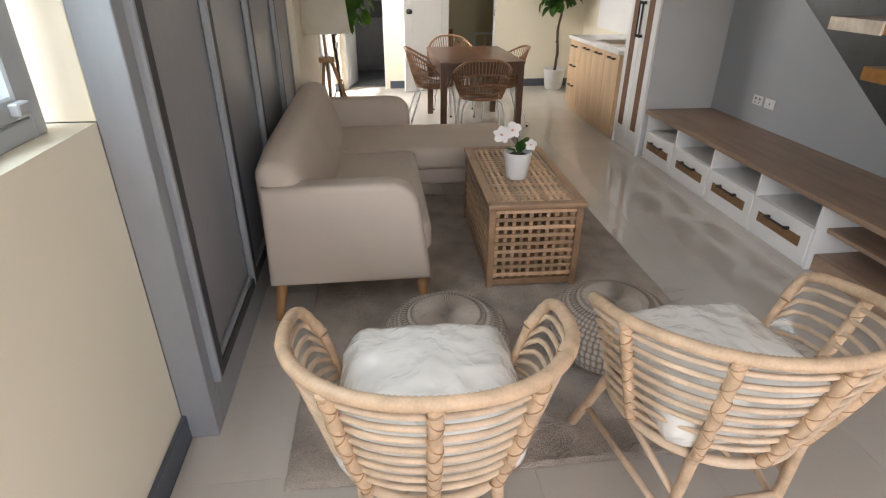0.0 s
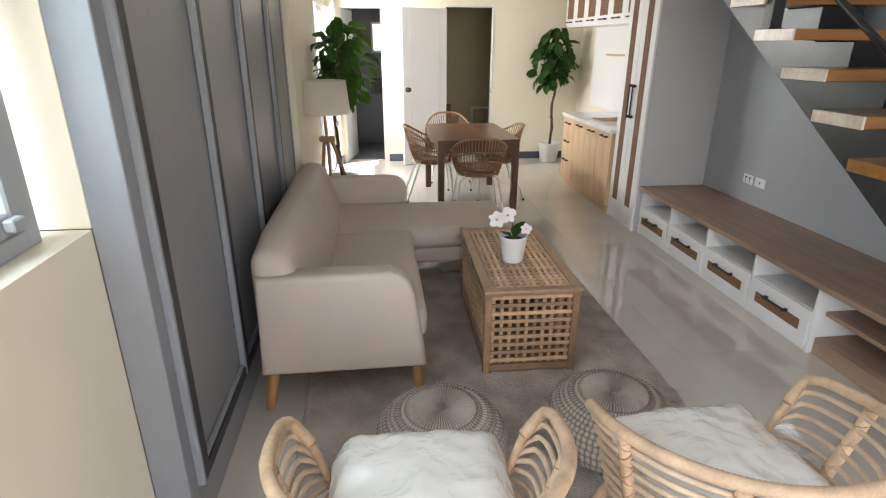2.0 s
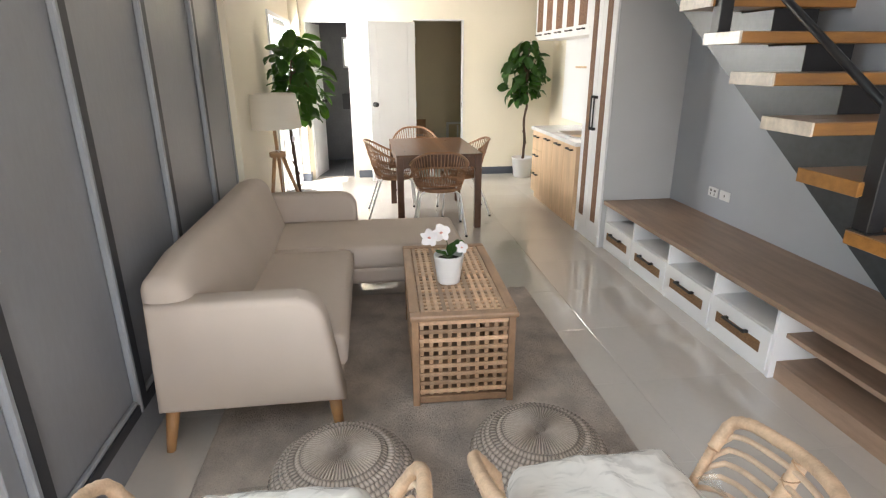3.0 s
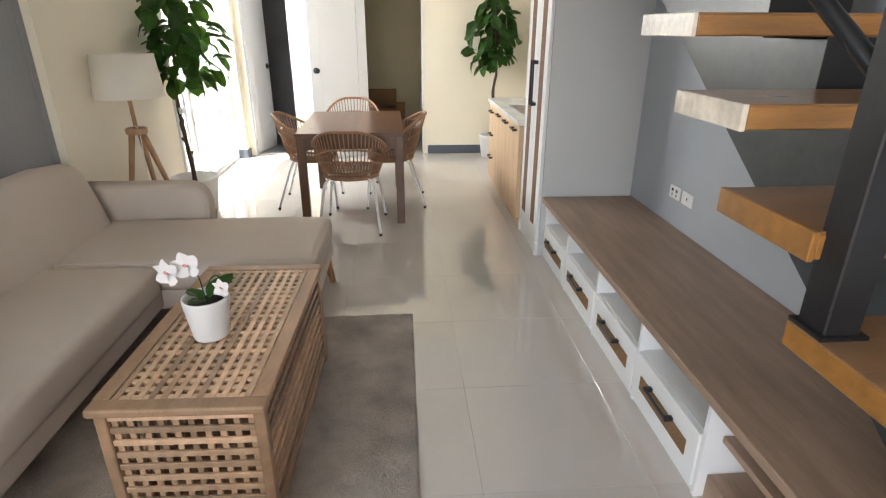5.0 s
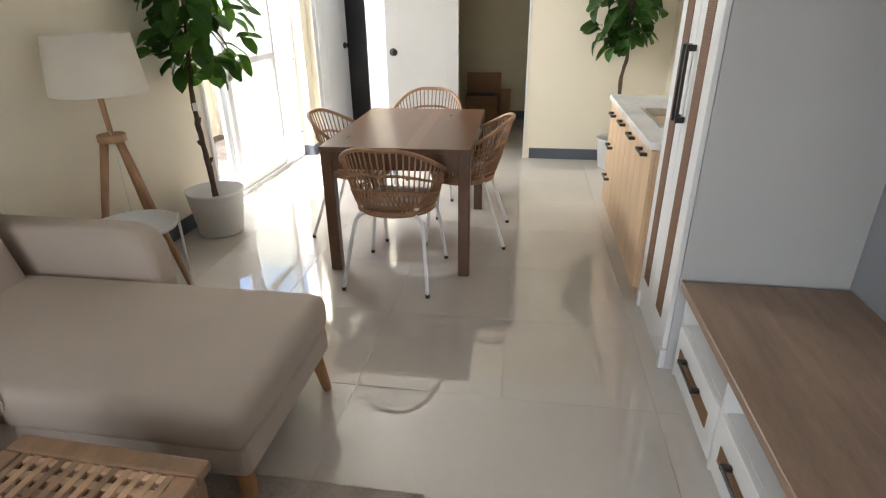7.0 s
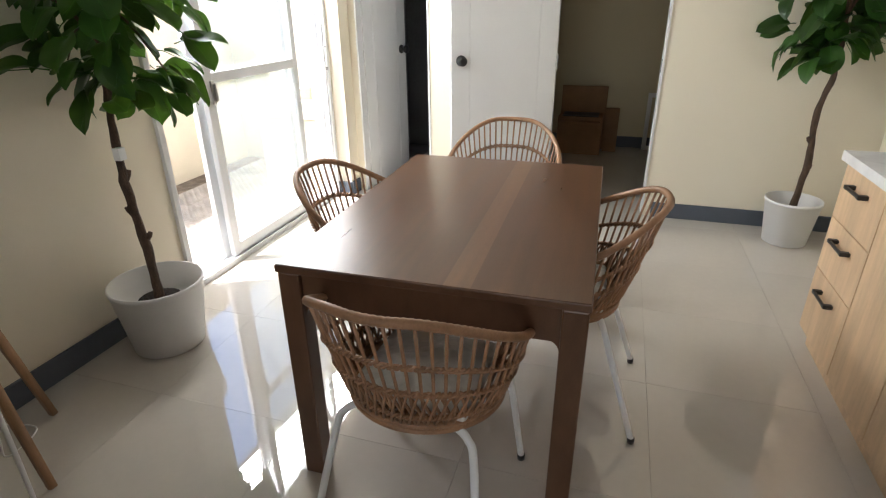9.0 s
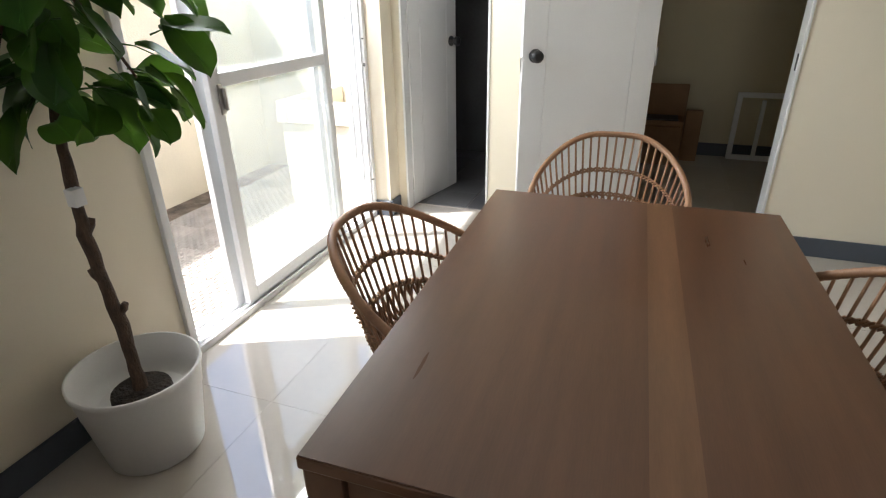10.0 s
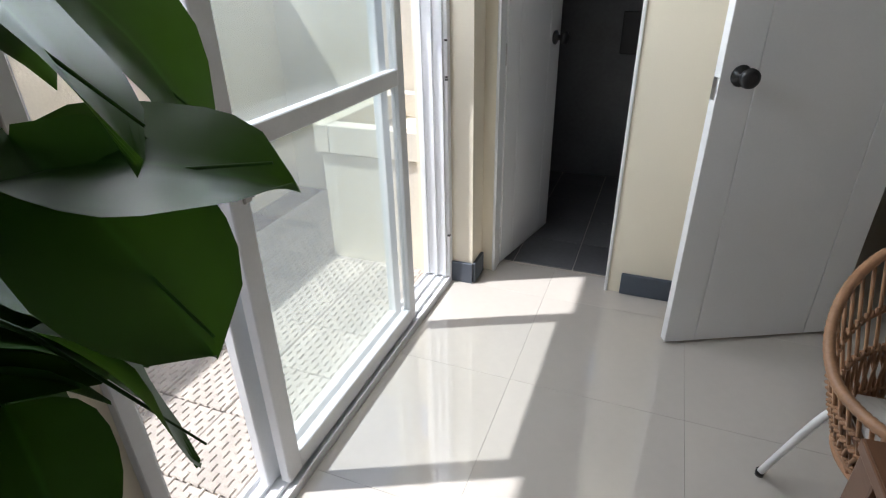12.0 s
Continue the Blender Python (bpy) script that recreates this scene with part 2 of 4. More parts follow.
    mc.inputs["A"].default_value, mc.inputs["B"].default_value = (0.06, 0.045, 0.037, 1), (0.52, 0.44, 0.375, 1)
    L(hh, mc.inputs["Factor"])
    L(mc.outputs["Result"], b.inputs["Base Color"])
    bp = N("ShaderNodeBump")
    bp.inputs["Strength"].default_value, bp.inputs["Distance"].default_value = 0.8, 0.008
    L(hh, bp.inputs["Height"])
    L(bp.outputs[0], b.inputs["Normal"])
    b.inputs["Roughness"].default_value = 0.9
    return m


POUF = cord_mat()


def film_mat():
    """Cushion fabric under crumpled clear film."""
    m, nt, b = nodes_of("cushion_in_clear_film")
    N, L = nt.nodes.new, nt.links.new
    tc, n1, n2, bp, mr = N("ShaderNodeTexCoord"), N("ShaderNodeTexNoise"), N("ShaderNodeTexVoronoi"), N("ShaderNodeBump"), N("ShaderNodeMath")
    n1.inputs["Scale"].default_value, n1.inputs["Distortion"].default_value = 7, 1.5
    n2.inputs["Scale"].default_value = 9
    for n in (n1, n2):
        L(tc.outputs["Object"], n.inputs["Vector"])
    mr.operation = "ADD"
    L(n1.outputs[0], mr.inputs[0])
    L(n2.outputs["Distance"], mr.inputs[1])
    bp.inputs["Strength"].default_value, bp.inputs["Distance"].default_value = 0.9, 0.04
    L(mr.outputs[0], bp.inputs["Height"])
    L(bp.outputs[0], b.inputs["Coat Normal"])
    b.inputs["Base Color"].default_value = (0.70, 0.68, 0.64, 1)
    b.inputs["Roughness"].default_value = 0.8
    b.inputs["Coat Weight"].default_value, b.inputs["Coat Roughness"].default_value = 0.9, 0.06
    return m


FILM = film_mat()


# ---- helpers for shapes ----
def box(bm, x0, y0, z0, x1, y1, z1, bevel=0.0, seg=1):
    r = bmesh.ops.create_cube(bm, size=1)
    for v in r["verts"]:
        v.co = Vector((x0 + (v.co.x + 0.5) * (x1 - x0), y0 + (v.co.y + 0.5) * (y1 - y0), z0 + (v.co.z + 0.5) * (z1 - z0)))
    if bevel:
        es = list({e for v in r["verts"] for e in v.link_edges})
        bmesh.ops.bevel(bm, geom=es, offset=bevel, segments=seg, profile=0.5, affect="EDGES")
    return bm


def tube(bm, pts, rad, sides=8, wrap=0.0, closed=False):
    """A round bar along pts; rad is a number or a function of 0..1; wrap: ridges of a binding."""
    pts = [Vector(p) for p in pts]
    n, rings, ref = len(pts), [], None
    for i, p in enumerate(pts):
        a, b = pts[(i - 1) % n if closed else max(i - 1, 0)], pts[(i + 1) % n if closed else min(i + 1, n - 1)]
        d = (b - a).normalized()
        if ref is None:
            ref = d.orthogonal().normalized()
        ref = (ref - d * ref.dot(d)).normalized()
        side = d.cross(ref)
        r = rad(i / max(n - 1, 1)) if callable(rad) else rad
        r *= 1 - wrap * (i % 2)
        rings.append([bm.verts.new(p + (ref * math.cos(2 * math.pi * k / sides) + side * math.sin(2 * math.pi * k / sides)) * r) for k in range(sides)])
    for i in range(n if closed else n - 1):
        A, C = rings[i], rings[(i + 1) % n]
        for k in range(sides):
            f = bm.faces.new((A[k], A[(k + 1) % sides], C[(k + 1) % sides], C[k]))
            f.smooth = True
    if not closed:
        bm.faces.new(rings[0][::-1])
        bm.faces.new(rings[-1])
    return bm


def lathe(bm, profile, sides=32, cx=0.0, cy=0.0, ridge=0.0, lobes=0):
    """A turned shape from (radius, height) pairs."""
    rings = []
    for r, z in profile:
        rings.append([bm.verts.new((cx + r * (1 + ridge * math.cos(lobes * 2 * math.pi * k / sides)) * math.cos(2 * math.pi * k / sides),
                                    cy + r * (1 + ridge * math.cos(lobes * 2 * math.pi * k / sides)) * math.sin(2 * math.pi * k / sides), z)) for k in range(sides)])
    for A, C in zip(rings, rings[1:]):
        for k in range(sides):
            f = bm.faces.new((A[k], A[(k + 1) % sides], C[(k + 1) % sides], C[k]))
            f.smooth = True
    bm.faces.new(rings[0][::-1])
    bm.faces.new(rings[-1])
    return bm


def smooth_path(keys, n):
    """Points on a smooth curve through keys."""
    keys = [Vector(k) for k in keys]
    out, m = [], len(keys) - 1
    for i in range(n + 1):
        u = i / n * m
        j = min(int(u), m - 1)
        f = u - j
        p0, p1, p2, p3 = keys[max(j - 1, 0)], keys[j], keys[j + 1], keys[min(j + 2, m)]
        out.append(0.5 * (2 * p1 + (p2 - p0) * f + (2 * p0 - 5 * p1 + 4 * p2 - p3) * f * f + (3 * p1 - p0 - 3 * p2 + p3) * f ** 3))
    return out


def mesh_of(name, bm, material):
    bmesh.ops.recalc_face_normals(bm, faces=bm.faces)
    me = bpy.data.meshes.new(name)
    bm.to_mesh(me)
    bm.free()
    me.materials.append(material)
    return me


def thing(name, x, y, z, label, category, group="", rz=0, kind=""):
    ob = new(name)
    ob.empty_display_size = 0.1
    ob.matrix_basis = pose(x, y, z, 0, 0, rz)
    return tagged(ob, label, category, group, kind)


def part(name, bm, material, parent=None, label="", at=None):
    """One mesh object under a thing or a part; bm may be a mesh that is shared."""
    me = bm if isinstance(bm, bpy.types.Mesh) else mesh_of(name, bm, material)
    ob = new(name, me)
    if parent:
        ob.parent = parent
    if at:
        ob.matrix_basis = at
    if label:
        ob["label"] = label
    return ob


def structure(name, bm, material, label, category="wall"):
    return tagged(part(name, bm, material), label, category, kind="structure")


def nb():
    return bmesh.new()


def wall_x(bm, x0, x1, y0, y1, z0, z1, holes=()):
    """A wall along y between x0 and x1, with holes (y0, y1, z0, z1) through it, in order of y."""
    y = y0
    for a, b, c, d in holes:
        if a > y:
            box(bm, x0, y, z0, x1, a, z1)
        if c > z0:
            box(bm, x0, a, z0, x1, b, c)
        if d < z1:
            box(bm, x0, a, d, x1, b, z1)
        y = b
    if y < y1:
        box(bm, x0, y, z0, x1, y1, z1)
    return bm


def wall_y(bm, y0, y1, x0, x1, z0, z1, holes=()):
    x = x0
    for a, b, c, d in holes:
        if a > x:
            box(bm, x, y0, z0, a, y1, z1)
        if c > z0:
            box(bm, a, y0, z0, b, y1, c)
        if d < z1:
            box(bm, a, y0, d, b, y1, z1)
        x = b
    if x < x1:
        box(bm, x, y0, z0, x1, y1, z1)
    return bm


def handle(parent, x, y, z, length, axis="y", name="handle"):
    """A flat black bar handle on two feet, standing off to -x."""
    bm, h = nb(), length / 2
    if axis == "y":
        box(bm, x - 0.034, y - h, z - 0.006, x - 0.024, y + h, z + 0.006, 0.002)
        for s in (-1, 1):
            box(bm, x - 0.034, y + s * h - 0.010 - 0.004 * s, z - 0.008, x, y + s * h + 0.010 - 0.004 * s, z + 0.008, 0.002)
    else:
        box(bm, x - 0.036, y - 0.006, z - h, x - 0.024, y + 0.006, z + h, 0.002)
        for s in (-1, 1):
            box(bm, x - 0.036, y - 0.009, z + s * h - 0.012, x, y + 0.009, z + s * h + 0.012, 0.002)
    return part(name, bm, BLACK, parent, "black bar handle")



# ---- the structure ----
H = 2.75
structure("wall_west", wall_x(nb(), -0.205 - 0.16, -0.205, -1.3, 2.328, 0, H, [(0.7, 2.328, 1.165, 2.3)]), CREAM, "cream painted wall with a window above a deep sill")
structure("wall_west_dining", wall_x(nb(), -0.19, -0.045, 5.32, 8.72, 0, H, [(7.03, 8.72, 0, 2.08)]), CREAM, "cream painted wall with the sliding door's opening")
structure("wall_pier", box(nb(), -0.19, 8.72, 0, 0.075, 8.866, H), CREAM, "cream painted pier between sliding door and bathroom door")
structure("wall_west_panelled", box(nb(), -0.365, 2.34, 0, -0.10, 5.32, H), GREY, "grey painted feature wall behind the sofa")
structure("wall_east", wall_x(nb(), 3.53, 3.68, -1.3, 5.45, 0, H), GREYWALL, "cool grey painted wall beside the stairs")
structure("wall_east_kitchen", wall_x(nb(), 3.53, 3.68, 5.45, 9.0, 0, H), CREAM, "cream painted kitchen wall")
structure("wall_north", wall_y(nb(), 8.866, 8.98, 0.075, 3.53, 0, H, [(0.13, 0.69, 0, 2.09), (1.555, 2.25, 0, 2.115)]), CREAM, "cream painted wall with two doorways")
# the hole in the south wall is assumed, to go with the fill lamp
structure("wall_south", wall_y(nb(), -1.45, -1.3, -0.365, 3.68, 0, H, [(0.3, 2.7, 0.35, 2.35)]), CREAM, "cream painted wall with an assumed, unseen front window")
structure("ceiling", box(nb(), -0.365, -1.45, H, 3.68, 11.1, H + 0.12), CEIL, "flat white ceiling", "ceiling")
structure("wall_bathroom_north", wall_y(nb(), 10.4, 10.5, -0.19, 1.2, 0, H, [(0.54, 0.80, 1.49, 1.95)]), BATH, "charcoal tiled bathroom wall with a small window")
structure("wall_bathroom_west", box(nb(), -0.19, 8.98, 0, -0.06, 10.4, H), BATH, "charcoal tiled bathroom wall")
structure("wall_bathroom_east", box(nb(), 0.95, 8.98, 0, 1.0, 10.4, H), BATH, "charcoal tiled bathroom wall")
structure("wall_bedroom_west", box(nb(), 1.2, 8.98, 0, 1.3, 10.9, H), BEIGE, "beige bedroom wall")
structure("wall_bedroom_north", box(nb(), 1.3, 10.9, 0, 3.68, 11.0, H), BEIGE, "beige bedroom wall")
structure("wall_bedroom_east", box(nb(), 3.55, 9.0, 0, 3.68, 10.9, H), BEIGE, "beige bedroom wall")

for nm, bm in (("baseboard_west", box(nb(), -0.045, 5.32, 0, -0.03, 7.03, 0.105, 0.003)), ("baseboard_living", box(nb(), -0.205, -1.3, 0, -0.188, 2.34, 0.11, 0.003)),
               ("baseboard_pier", box(box(nb(), -0.03, 8.705, 0, 0.078, 8.72, 0.105, 0.002), 0.075, 8.72, 0, 0.09, 8.85, 0.105, 0.002)),
               ("baseboard_door", box(nb(), 0.745, 8.851, 0, 1.5, 8.866, 0.105, 0.003)), ("baseboard_north", box(nb(), 2.30, 8.851, 0, 3.53, 8.866, 0.105, 0.003)),
               ("baseboard_bedroom", box(nb(), 1.3, 10.882, 0, 3.55, 10.9, 0.11, 0.003))):
    structure(nm, bm, BASE, "slate blue painted baseboard", "baseboard")

# feature wall: frame boards proud of the panels, each panel edged with a dark and a grey bead
trim = thing("trim_feature_wall", -0.10, 2.34, 0, "grey painted board frame with dark edged panels", "wall trim", kind="structure")
FACE = 0.008
BEAD = mat("light_grey_paint", (0.265, 0.28, 0.30), 0.35, 0.06, 3, 0.1, 60)
EDGES = [0.06, 0.745, 1.475, 2.255, 2.93]
part("corner_post", box(nb(), -0.104, -0.012, 0, FACE, 0.06, H, 0.003), GREY, trim)
part("reveal_facing", box(nb(), -0.262, -0.011, 1.167, -0.105, -0.001, 2.298, 0.002), CREAM, trim, "cream painted reveal beside the window")
part("bottom_rail", box(nb(), 0, 0.061, 0, FACE, 2.98, 0.185, 0.002), GREY, trim)
part("top_rail", box(nb(), 0, 0.061, H - 0.12, FACE, 2.98, H, 0.002), GREY, trim)
part("end_stile", box(nb(), 0, 2.93, 0.186, FACE, 2.98, H - 0.121, 0.002), GREY, trim)
for a, b in zip(EDGES, EDGES[1:]):
    z0, z1 = 0.187, H - 0.122
    part("grey_bead", box(nb(), 0.001, a + 0.001, z0, 0.030, a + 0.028, z1, 0.006), BEAD, trim, "lighter grey bead")
    bm = box(nb(), 0.001, a + 0.029, z0, 0.027, a + 0.078, z1)
    box(bm, 0.001, a + 0.0785, z0, 0.027, b - 0.001, z0 + 0.045)
    part("dark_band", bm, DARKLINE, trim, "charcoal painted band")
    part("grey_bead", box(nb(), 0.001, a + 0.079, z0 + 0.046, 0.022, b - 0.001, z0 + 0.064, 0.005), BEAD, trim)


def side_window():
    w = thing("window_1", -0.30, 1.47, 1.165, "grey aluminium window with clear panes in a deep cream reveal", "window", kind="structure")
    bm = nb()
    for q in ((-0.77, 0, -0.72, 1.135), (0.72, 0, 0.77, 1.135), (-0.72, 0, 0.72, 0.05), (-0.72, 1.085, 0.72, 1.135)):
        box(bm, -0.04, q[0], q[1], 0.02, q[2], q[3], 0.004)
    part("window_frame", bm, ALUGREY, w)
    for y in (-0.715, 0.005):
        bm = nb()
        for q in ((y, 0.055, y + 0.055, 1.08), (y + 0.655, 0.055, y + 0.71, 1.08), (y + 0.055, 0.055, y + 0.655, 0.11), (y + 0.055, 1.025, y + 0.655, 1.08)):
            box(bm, -0.025, q[0], q[1], 0.03, q[2], q[3], 0.006)
        s = part("sash", bm, ALUGREY, w)
        p = part("pane", box(nb(), -0.008, y + 0.05, 0.105, -0.002, y + 0.66, 1.03), GLASS, s)
        p.visible_shadow = False
        part("latch", box(nb(), 0.03, y + 0.62, 0.07, 0.055, y + 0.67, 0.10, 0.004), ALUGREY, s)


side_window()
# unseen window frame, made up to go round the southern fill lamp
fw = thing("window_2", 1.5, -1.40, 0.35, "assumed wide front window, unseen, added where the fill lamp stands", "window", kind="structure")
bm = nb()
for q in ((-1.2, 0, -1.14, 2), (1.14, 0, 1.2, 2), (-1.14, 0, 1.14, 0.06), (-1.14, 1.94, 1.14, 2), (-0.03, 0.06, 0.03, 1.94)):
    box(bm, q[0], -0.03, q[1], q[2], 0.03, q[3])
part("window_frame", bm, ALU, fw)
bw = thing("window_3", 0.67, 10.45, 1.49, "small white framed bathroom window", "window", kind="structure")
bm = nb()
for q in ((-0.13, 0, -0.10, 0.46), (0.10, 0, 0.13, 0.46), (-0.10, 0, 0.10, 0.03), (-0.10, 0.43, 0.10, 0.46)):
    box(bm, q[0], -0.03, q[1], q[2], 0.03, q[3])
part("window_frame", bm, ALU, bw)
part("pane", box(nb(), -0.1, -0.003, 0.03, 0.1, 0.003, 0.43), GLASS, bw).visible_shadow = False


def sliding_door():
    d = thing("door_1", -0.10, 7.03, 0, "white aluminium sliding door with hazy glass, two leaves stacked half open", "sliding door", kind="structure")
    bm = nb()
    box(bm, -0.06, 0.0, 0.0, 0.075, 1.69, 0.018)
    for x in (-0.055, -0.01, 0.035, 0.068):
        box(bm, x, 0.0, 0.018, x + 0.006, 1.69, 0.032)
    part("track", bm, ALU, d)
    part("head", box(nb(), -0.06, 0.0, 2.03, 0.075, 1.69, 2.08, 0.003), ALU, d)
    for y0, y1, s in ((0.0, 0.035, 1), (1.655, 1.69, -1)):
        bm = box(nb(), -0.06, y0, 0.032, 0.075, y1, 2.03, 0.002)
        for x in (-0.04, 0.005, 0.05):
            box(bm, x, y1 if s > 0 else y0 - 0.012, 0.034, x + 0.008, y1 + 0.012 if s > 0 else y0, 2.029)
        part("jamb", bm, ALU, d)
    for x, y in ((0.040, 0.385), (-0.012, 0.355)):
        w = 0.905
        bm = nb()
        for q in ((0, 0.034, 0.062, 2.03), (w - 0.05, 0.034, w, 2.03), (0.062, 0.034, w - 0.05, 0.10), (0.062, 1.97, w - 0.05, 2.03)):
            box(bm, x - 0.016, y + q[0], q[1], x + 0.016, y + q[2], q[3], 0.003)
        leaf = part("leaf", bm, ALU, d)
        if x > 0:
            part("mid_rail", box(nb(), x - 0.015, y + 0.062, 1.005, x + 0.015, y + w - 0.05, 1.06, 0.003), ALU, leaf)
        for a, b in ((0.098, 1.007), (1.058, 1.972)) if x > 0 else ((0.098, 1.972),):
            p = part("pane", box(nb(), x - 0.003, y + 0.06, a, x + 0.003, y + w - 0.048, b), MILKY if x > 0 else GLASS, leaf)
            p.visible_shadow = x > 0
    part("pull", box(box(nb(), 0.056, 0.42, 0.90, 0.066, 0.447, 1.02, 0.003), 0.066, 0.435, 0.915, 0.082, 0.447, 1.005, 0.003), CHROME, d, "brushed metal latch pull")
    bm = nb()
    for y, z in ((1.67, 0.25), (1.68, 0.25), (1.67, 0.95), (1.67, 0.96), (1.67, 1.1)):
        box(bm, 0.066, y - 0.022, z, 0.077, y - 0.015, z + 0.007)
    part("screw", bm, BLACK, d)


sliding_door()



def knob(parent, x, y, z, dx, dy):
    """A round black door knob on its rose, along the unit way (dx, dy)."""
    turn = Matrix.Translation((x, y, z)) @ Vector((dx, dy, 0)).to_track_quat("Z", "Y").to_matrix().to_4x4()
    bm = lathe(nb(), [(0.032, 0), (0.034, 0.006), (0.014, 0.012), (0.012, 0.03), (0.026, 0.038), (0.031, 0.05), (0.029, 0.062), (0.015, 0.068)], 20)
    bmesh.ops.transform(bm, matrix=turn, verts=bm.verts)
    part("door_knob", bm, BLACK, parent, "round matt black knob")


def plank_door(name, x, y, rz, width, label, frame_at, flip):
    d = thing(name, x, y, 0, label, "door", kind="structure", rz=rz)
    bm = nb()
    for a, b in ((0, 0.12), (0.123, width - 0.123), (width - 0.12, width)):
        box(bm, a, -0.018, 0.012, b, 0.018, 2.075, 0.0015)
    box(bm, 0.1, -0.014, 0.013, width - 0.1, 0.014, 2.074)
    leaf = part("door_leaf", bm, DOORW, d)
    for s in (1, -1):
        knob(leaf, width - 0.065, 0.018 * s, 1.04, 0, s)
    part("latch_plate", box(nb(), width - 0.001, -0.012, 0.965, width + 0.003, 0.012, 1.035), CHROME, leaf)
    for z in (0.16, 1.02, 1.85):
        part("hinge", box(lathe(nb(), [(0.007, z - 0.045), (0.007, z + 0.045)], 10, -0.006, 0.016 * flip), -0.004, -0.015, z - 0.045, 0.002, 0.016, z + 0.045), CHROME, d, "steel butt hinge")


plank_door("door_2", 0.135, 8.945, math.degrees(math.atan2(0.515, 0.118)), 0.55, "white flush door opened into the dark bathroom", None, 1)
plank_door("door_3", 1.572, 8.842, math.degrees(math.atan2(-0.308, -0.634)), 0.70, "white flush door swung wide open against the wall", None, 1)
for nm, a, b, h in (("door_frame_bathroom", 0.13, 0.69, 2.09), ("door_frame_bedroom", 1.555, 2.25, 2.115)):
    f = thing(nm, 0, 0, 0, "white painted door frame", "door frame", kind="structure")
    part("jamb", box(nb(), a, 8.858, 0, a + 0.014, 8.985, h, 0.002), DOORW, f)
    part("jamb", box(nb(), b - 0.014, 8.858, 0, b, 8.985, h, 0.002), DOORW, f)
    part("head", box(nb(), a + 0.014, 8.858, h - 0.014, b - 0.014, 8.985, h, 0.002), DOORW, f)
    part("strike_plate", box(nb(), b - 0.0165, 8.885, 0.96, b - 0.0135, 8.905, 1.04), BLACK, f)

# kitchen splashback and its ledge
structure("splashback", box(nb(), 3.512, 5.97, 0.853, 3.53, 8.3, 1.84), WHITE, "white splashback panel", "panel")
part_ledge = thing("kitchen_ledge", 3.512, 7.4, 1.50, "thin wooden ledge on the splashback", "shelf")
part("board", box(nb(), -0.06, -0.35, 0, 0, 0.35, 0.022, 0.003), OAK, part_ledge)

# ---- stairs ----
stair = thing("staircase", 2.70, 2.9, 0, "open staircase with amber stained treads and black steel stringer and rail", "staircase")
RISE, RUN = 0.186, 0.276
for k in range(-5, 8):
    l, z = 3.052 - 2.9 + RUN * k, 1.157 + RISE * k
    if z > H + 0.3:
        break
    t = part("tread", box(nb(), 0.012, l - 0.30, z - 0.055, 0.84, l, z - 0.003, 0.004), TREAD, stair)
    part("tread_top", box(nb(), 0.013, l - 0.298, z - 0.004, 0.839, l - 0.002, z, 0.001), TREADTOP, t)
    if k > -1:
        part("end_wrap", box(nb(), -0.001, l - 0.302, z - 0.057, 0.012, l + 0.001, z + 0.001, 0.002), WRAPEND if k > 0 else TREAD, t, "whitish protective film" if k > 0 else "")
bm = nb()
prof = []
for k in range(-5, 8):
    l, z = 3.052 - 2.9 + RUN * k, 1.157 + RISE * k
    prof += [(l - 0.25, z - RISE - 0.063), (l - 0.25, z - 0.063)]
end = prof[-1][0] + RUN
start = 2.16 - 2.9
low = [(end, prof[-1][1]), (end, 0.683 + 0.668 * (end - 0.1)), (start, 0.683 + 0.668 * (start - 0.1)), (prof[0][0], 0.06)]
prof = prof + low
A = [bm.verts.new((0.40, y, z)) for y, z in prof]
C = [bm.verts.new((0.66, y, z)) for y, z in prof]
bm.faces.new(A)
bm.faces.new(C[::-1])
for i in range(len(A)):
    bm.faces.new((A[i], A[(i + 1) % len(A)], C[(i + 1) % len(A)], C[i]))
part("stringer", bm, STRINGER, stair, "dark steel stepped box stringer")
# thin black plates paint the shade on the stringer's front faces
for k in range(-5, 8):
    l, z = 3.052 - 2.9 + RUN * k, 1.157 + RISE * k
    part("riser_shade_plate", box(nb(), 0.398, l - 0.254, z - RISE - 0.004, 0.662, l - 0.2505, z - 0.058), STEEL, stair, "thin black plate that paints shade on the riser")
for y, z in ((3.052 - RUN - 0.045 - 2.9, 1.157 - RISE), (3.052 + 3 * RUN - 0.045 - 2.9, 1.157 + 3 * RISE)):
    p = part("rail_post", box(nb(), 0.025, y - 0.035, z, 0.095, y + 0.035, z + 1.1, 0.003), STEEL, stair, "square black steel post")
    part("foot_plate", box(nb(), 0.014, y - 0.044, z, 0.106, y + 0.044, z + 0.008), STEEL, p)
for dz in (0.43, 0.75, 1.04):
    bm = nb()
    tube(bm, [(0.06, -0.80, 0.968 + dz - 0.641 * RISE / RUN), (0.06, 1.5, 0.968 + dz + 1.659 * RISE / RUN)], 0.017, 8)
    part("rail", bm, STEEL, stair)

# ---- built-in cabinets on the east side ----
bench = thing("media_bench", 2.90, 3.65, 0, "long low media bench with oak laminate top and white drawers", "bench")
part("top", box(nb(), 0.012, -1.64, 0.402, 0.63, 1.733, 0.436, 0.003), BENCHTOP, bench, "brown oak laminate top")
YB = [1.730, 1.20, 0.67, 0.14, -0.39]
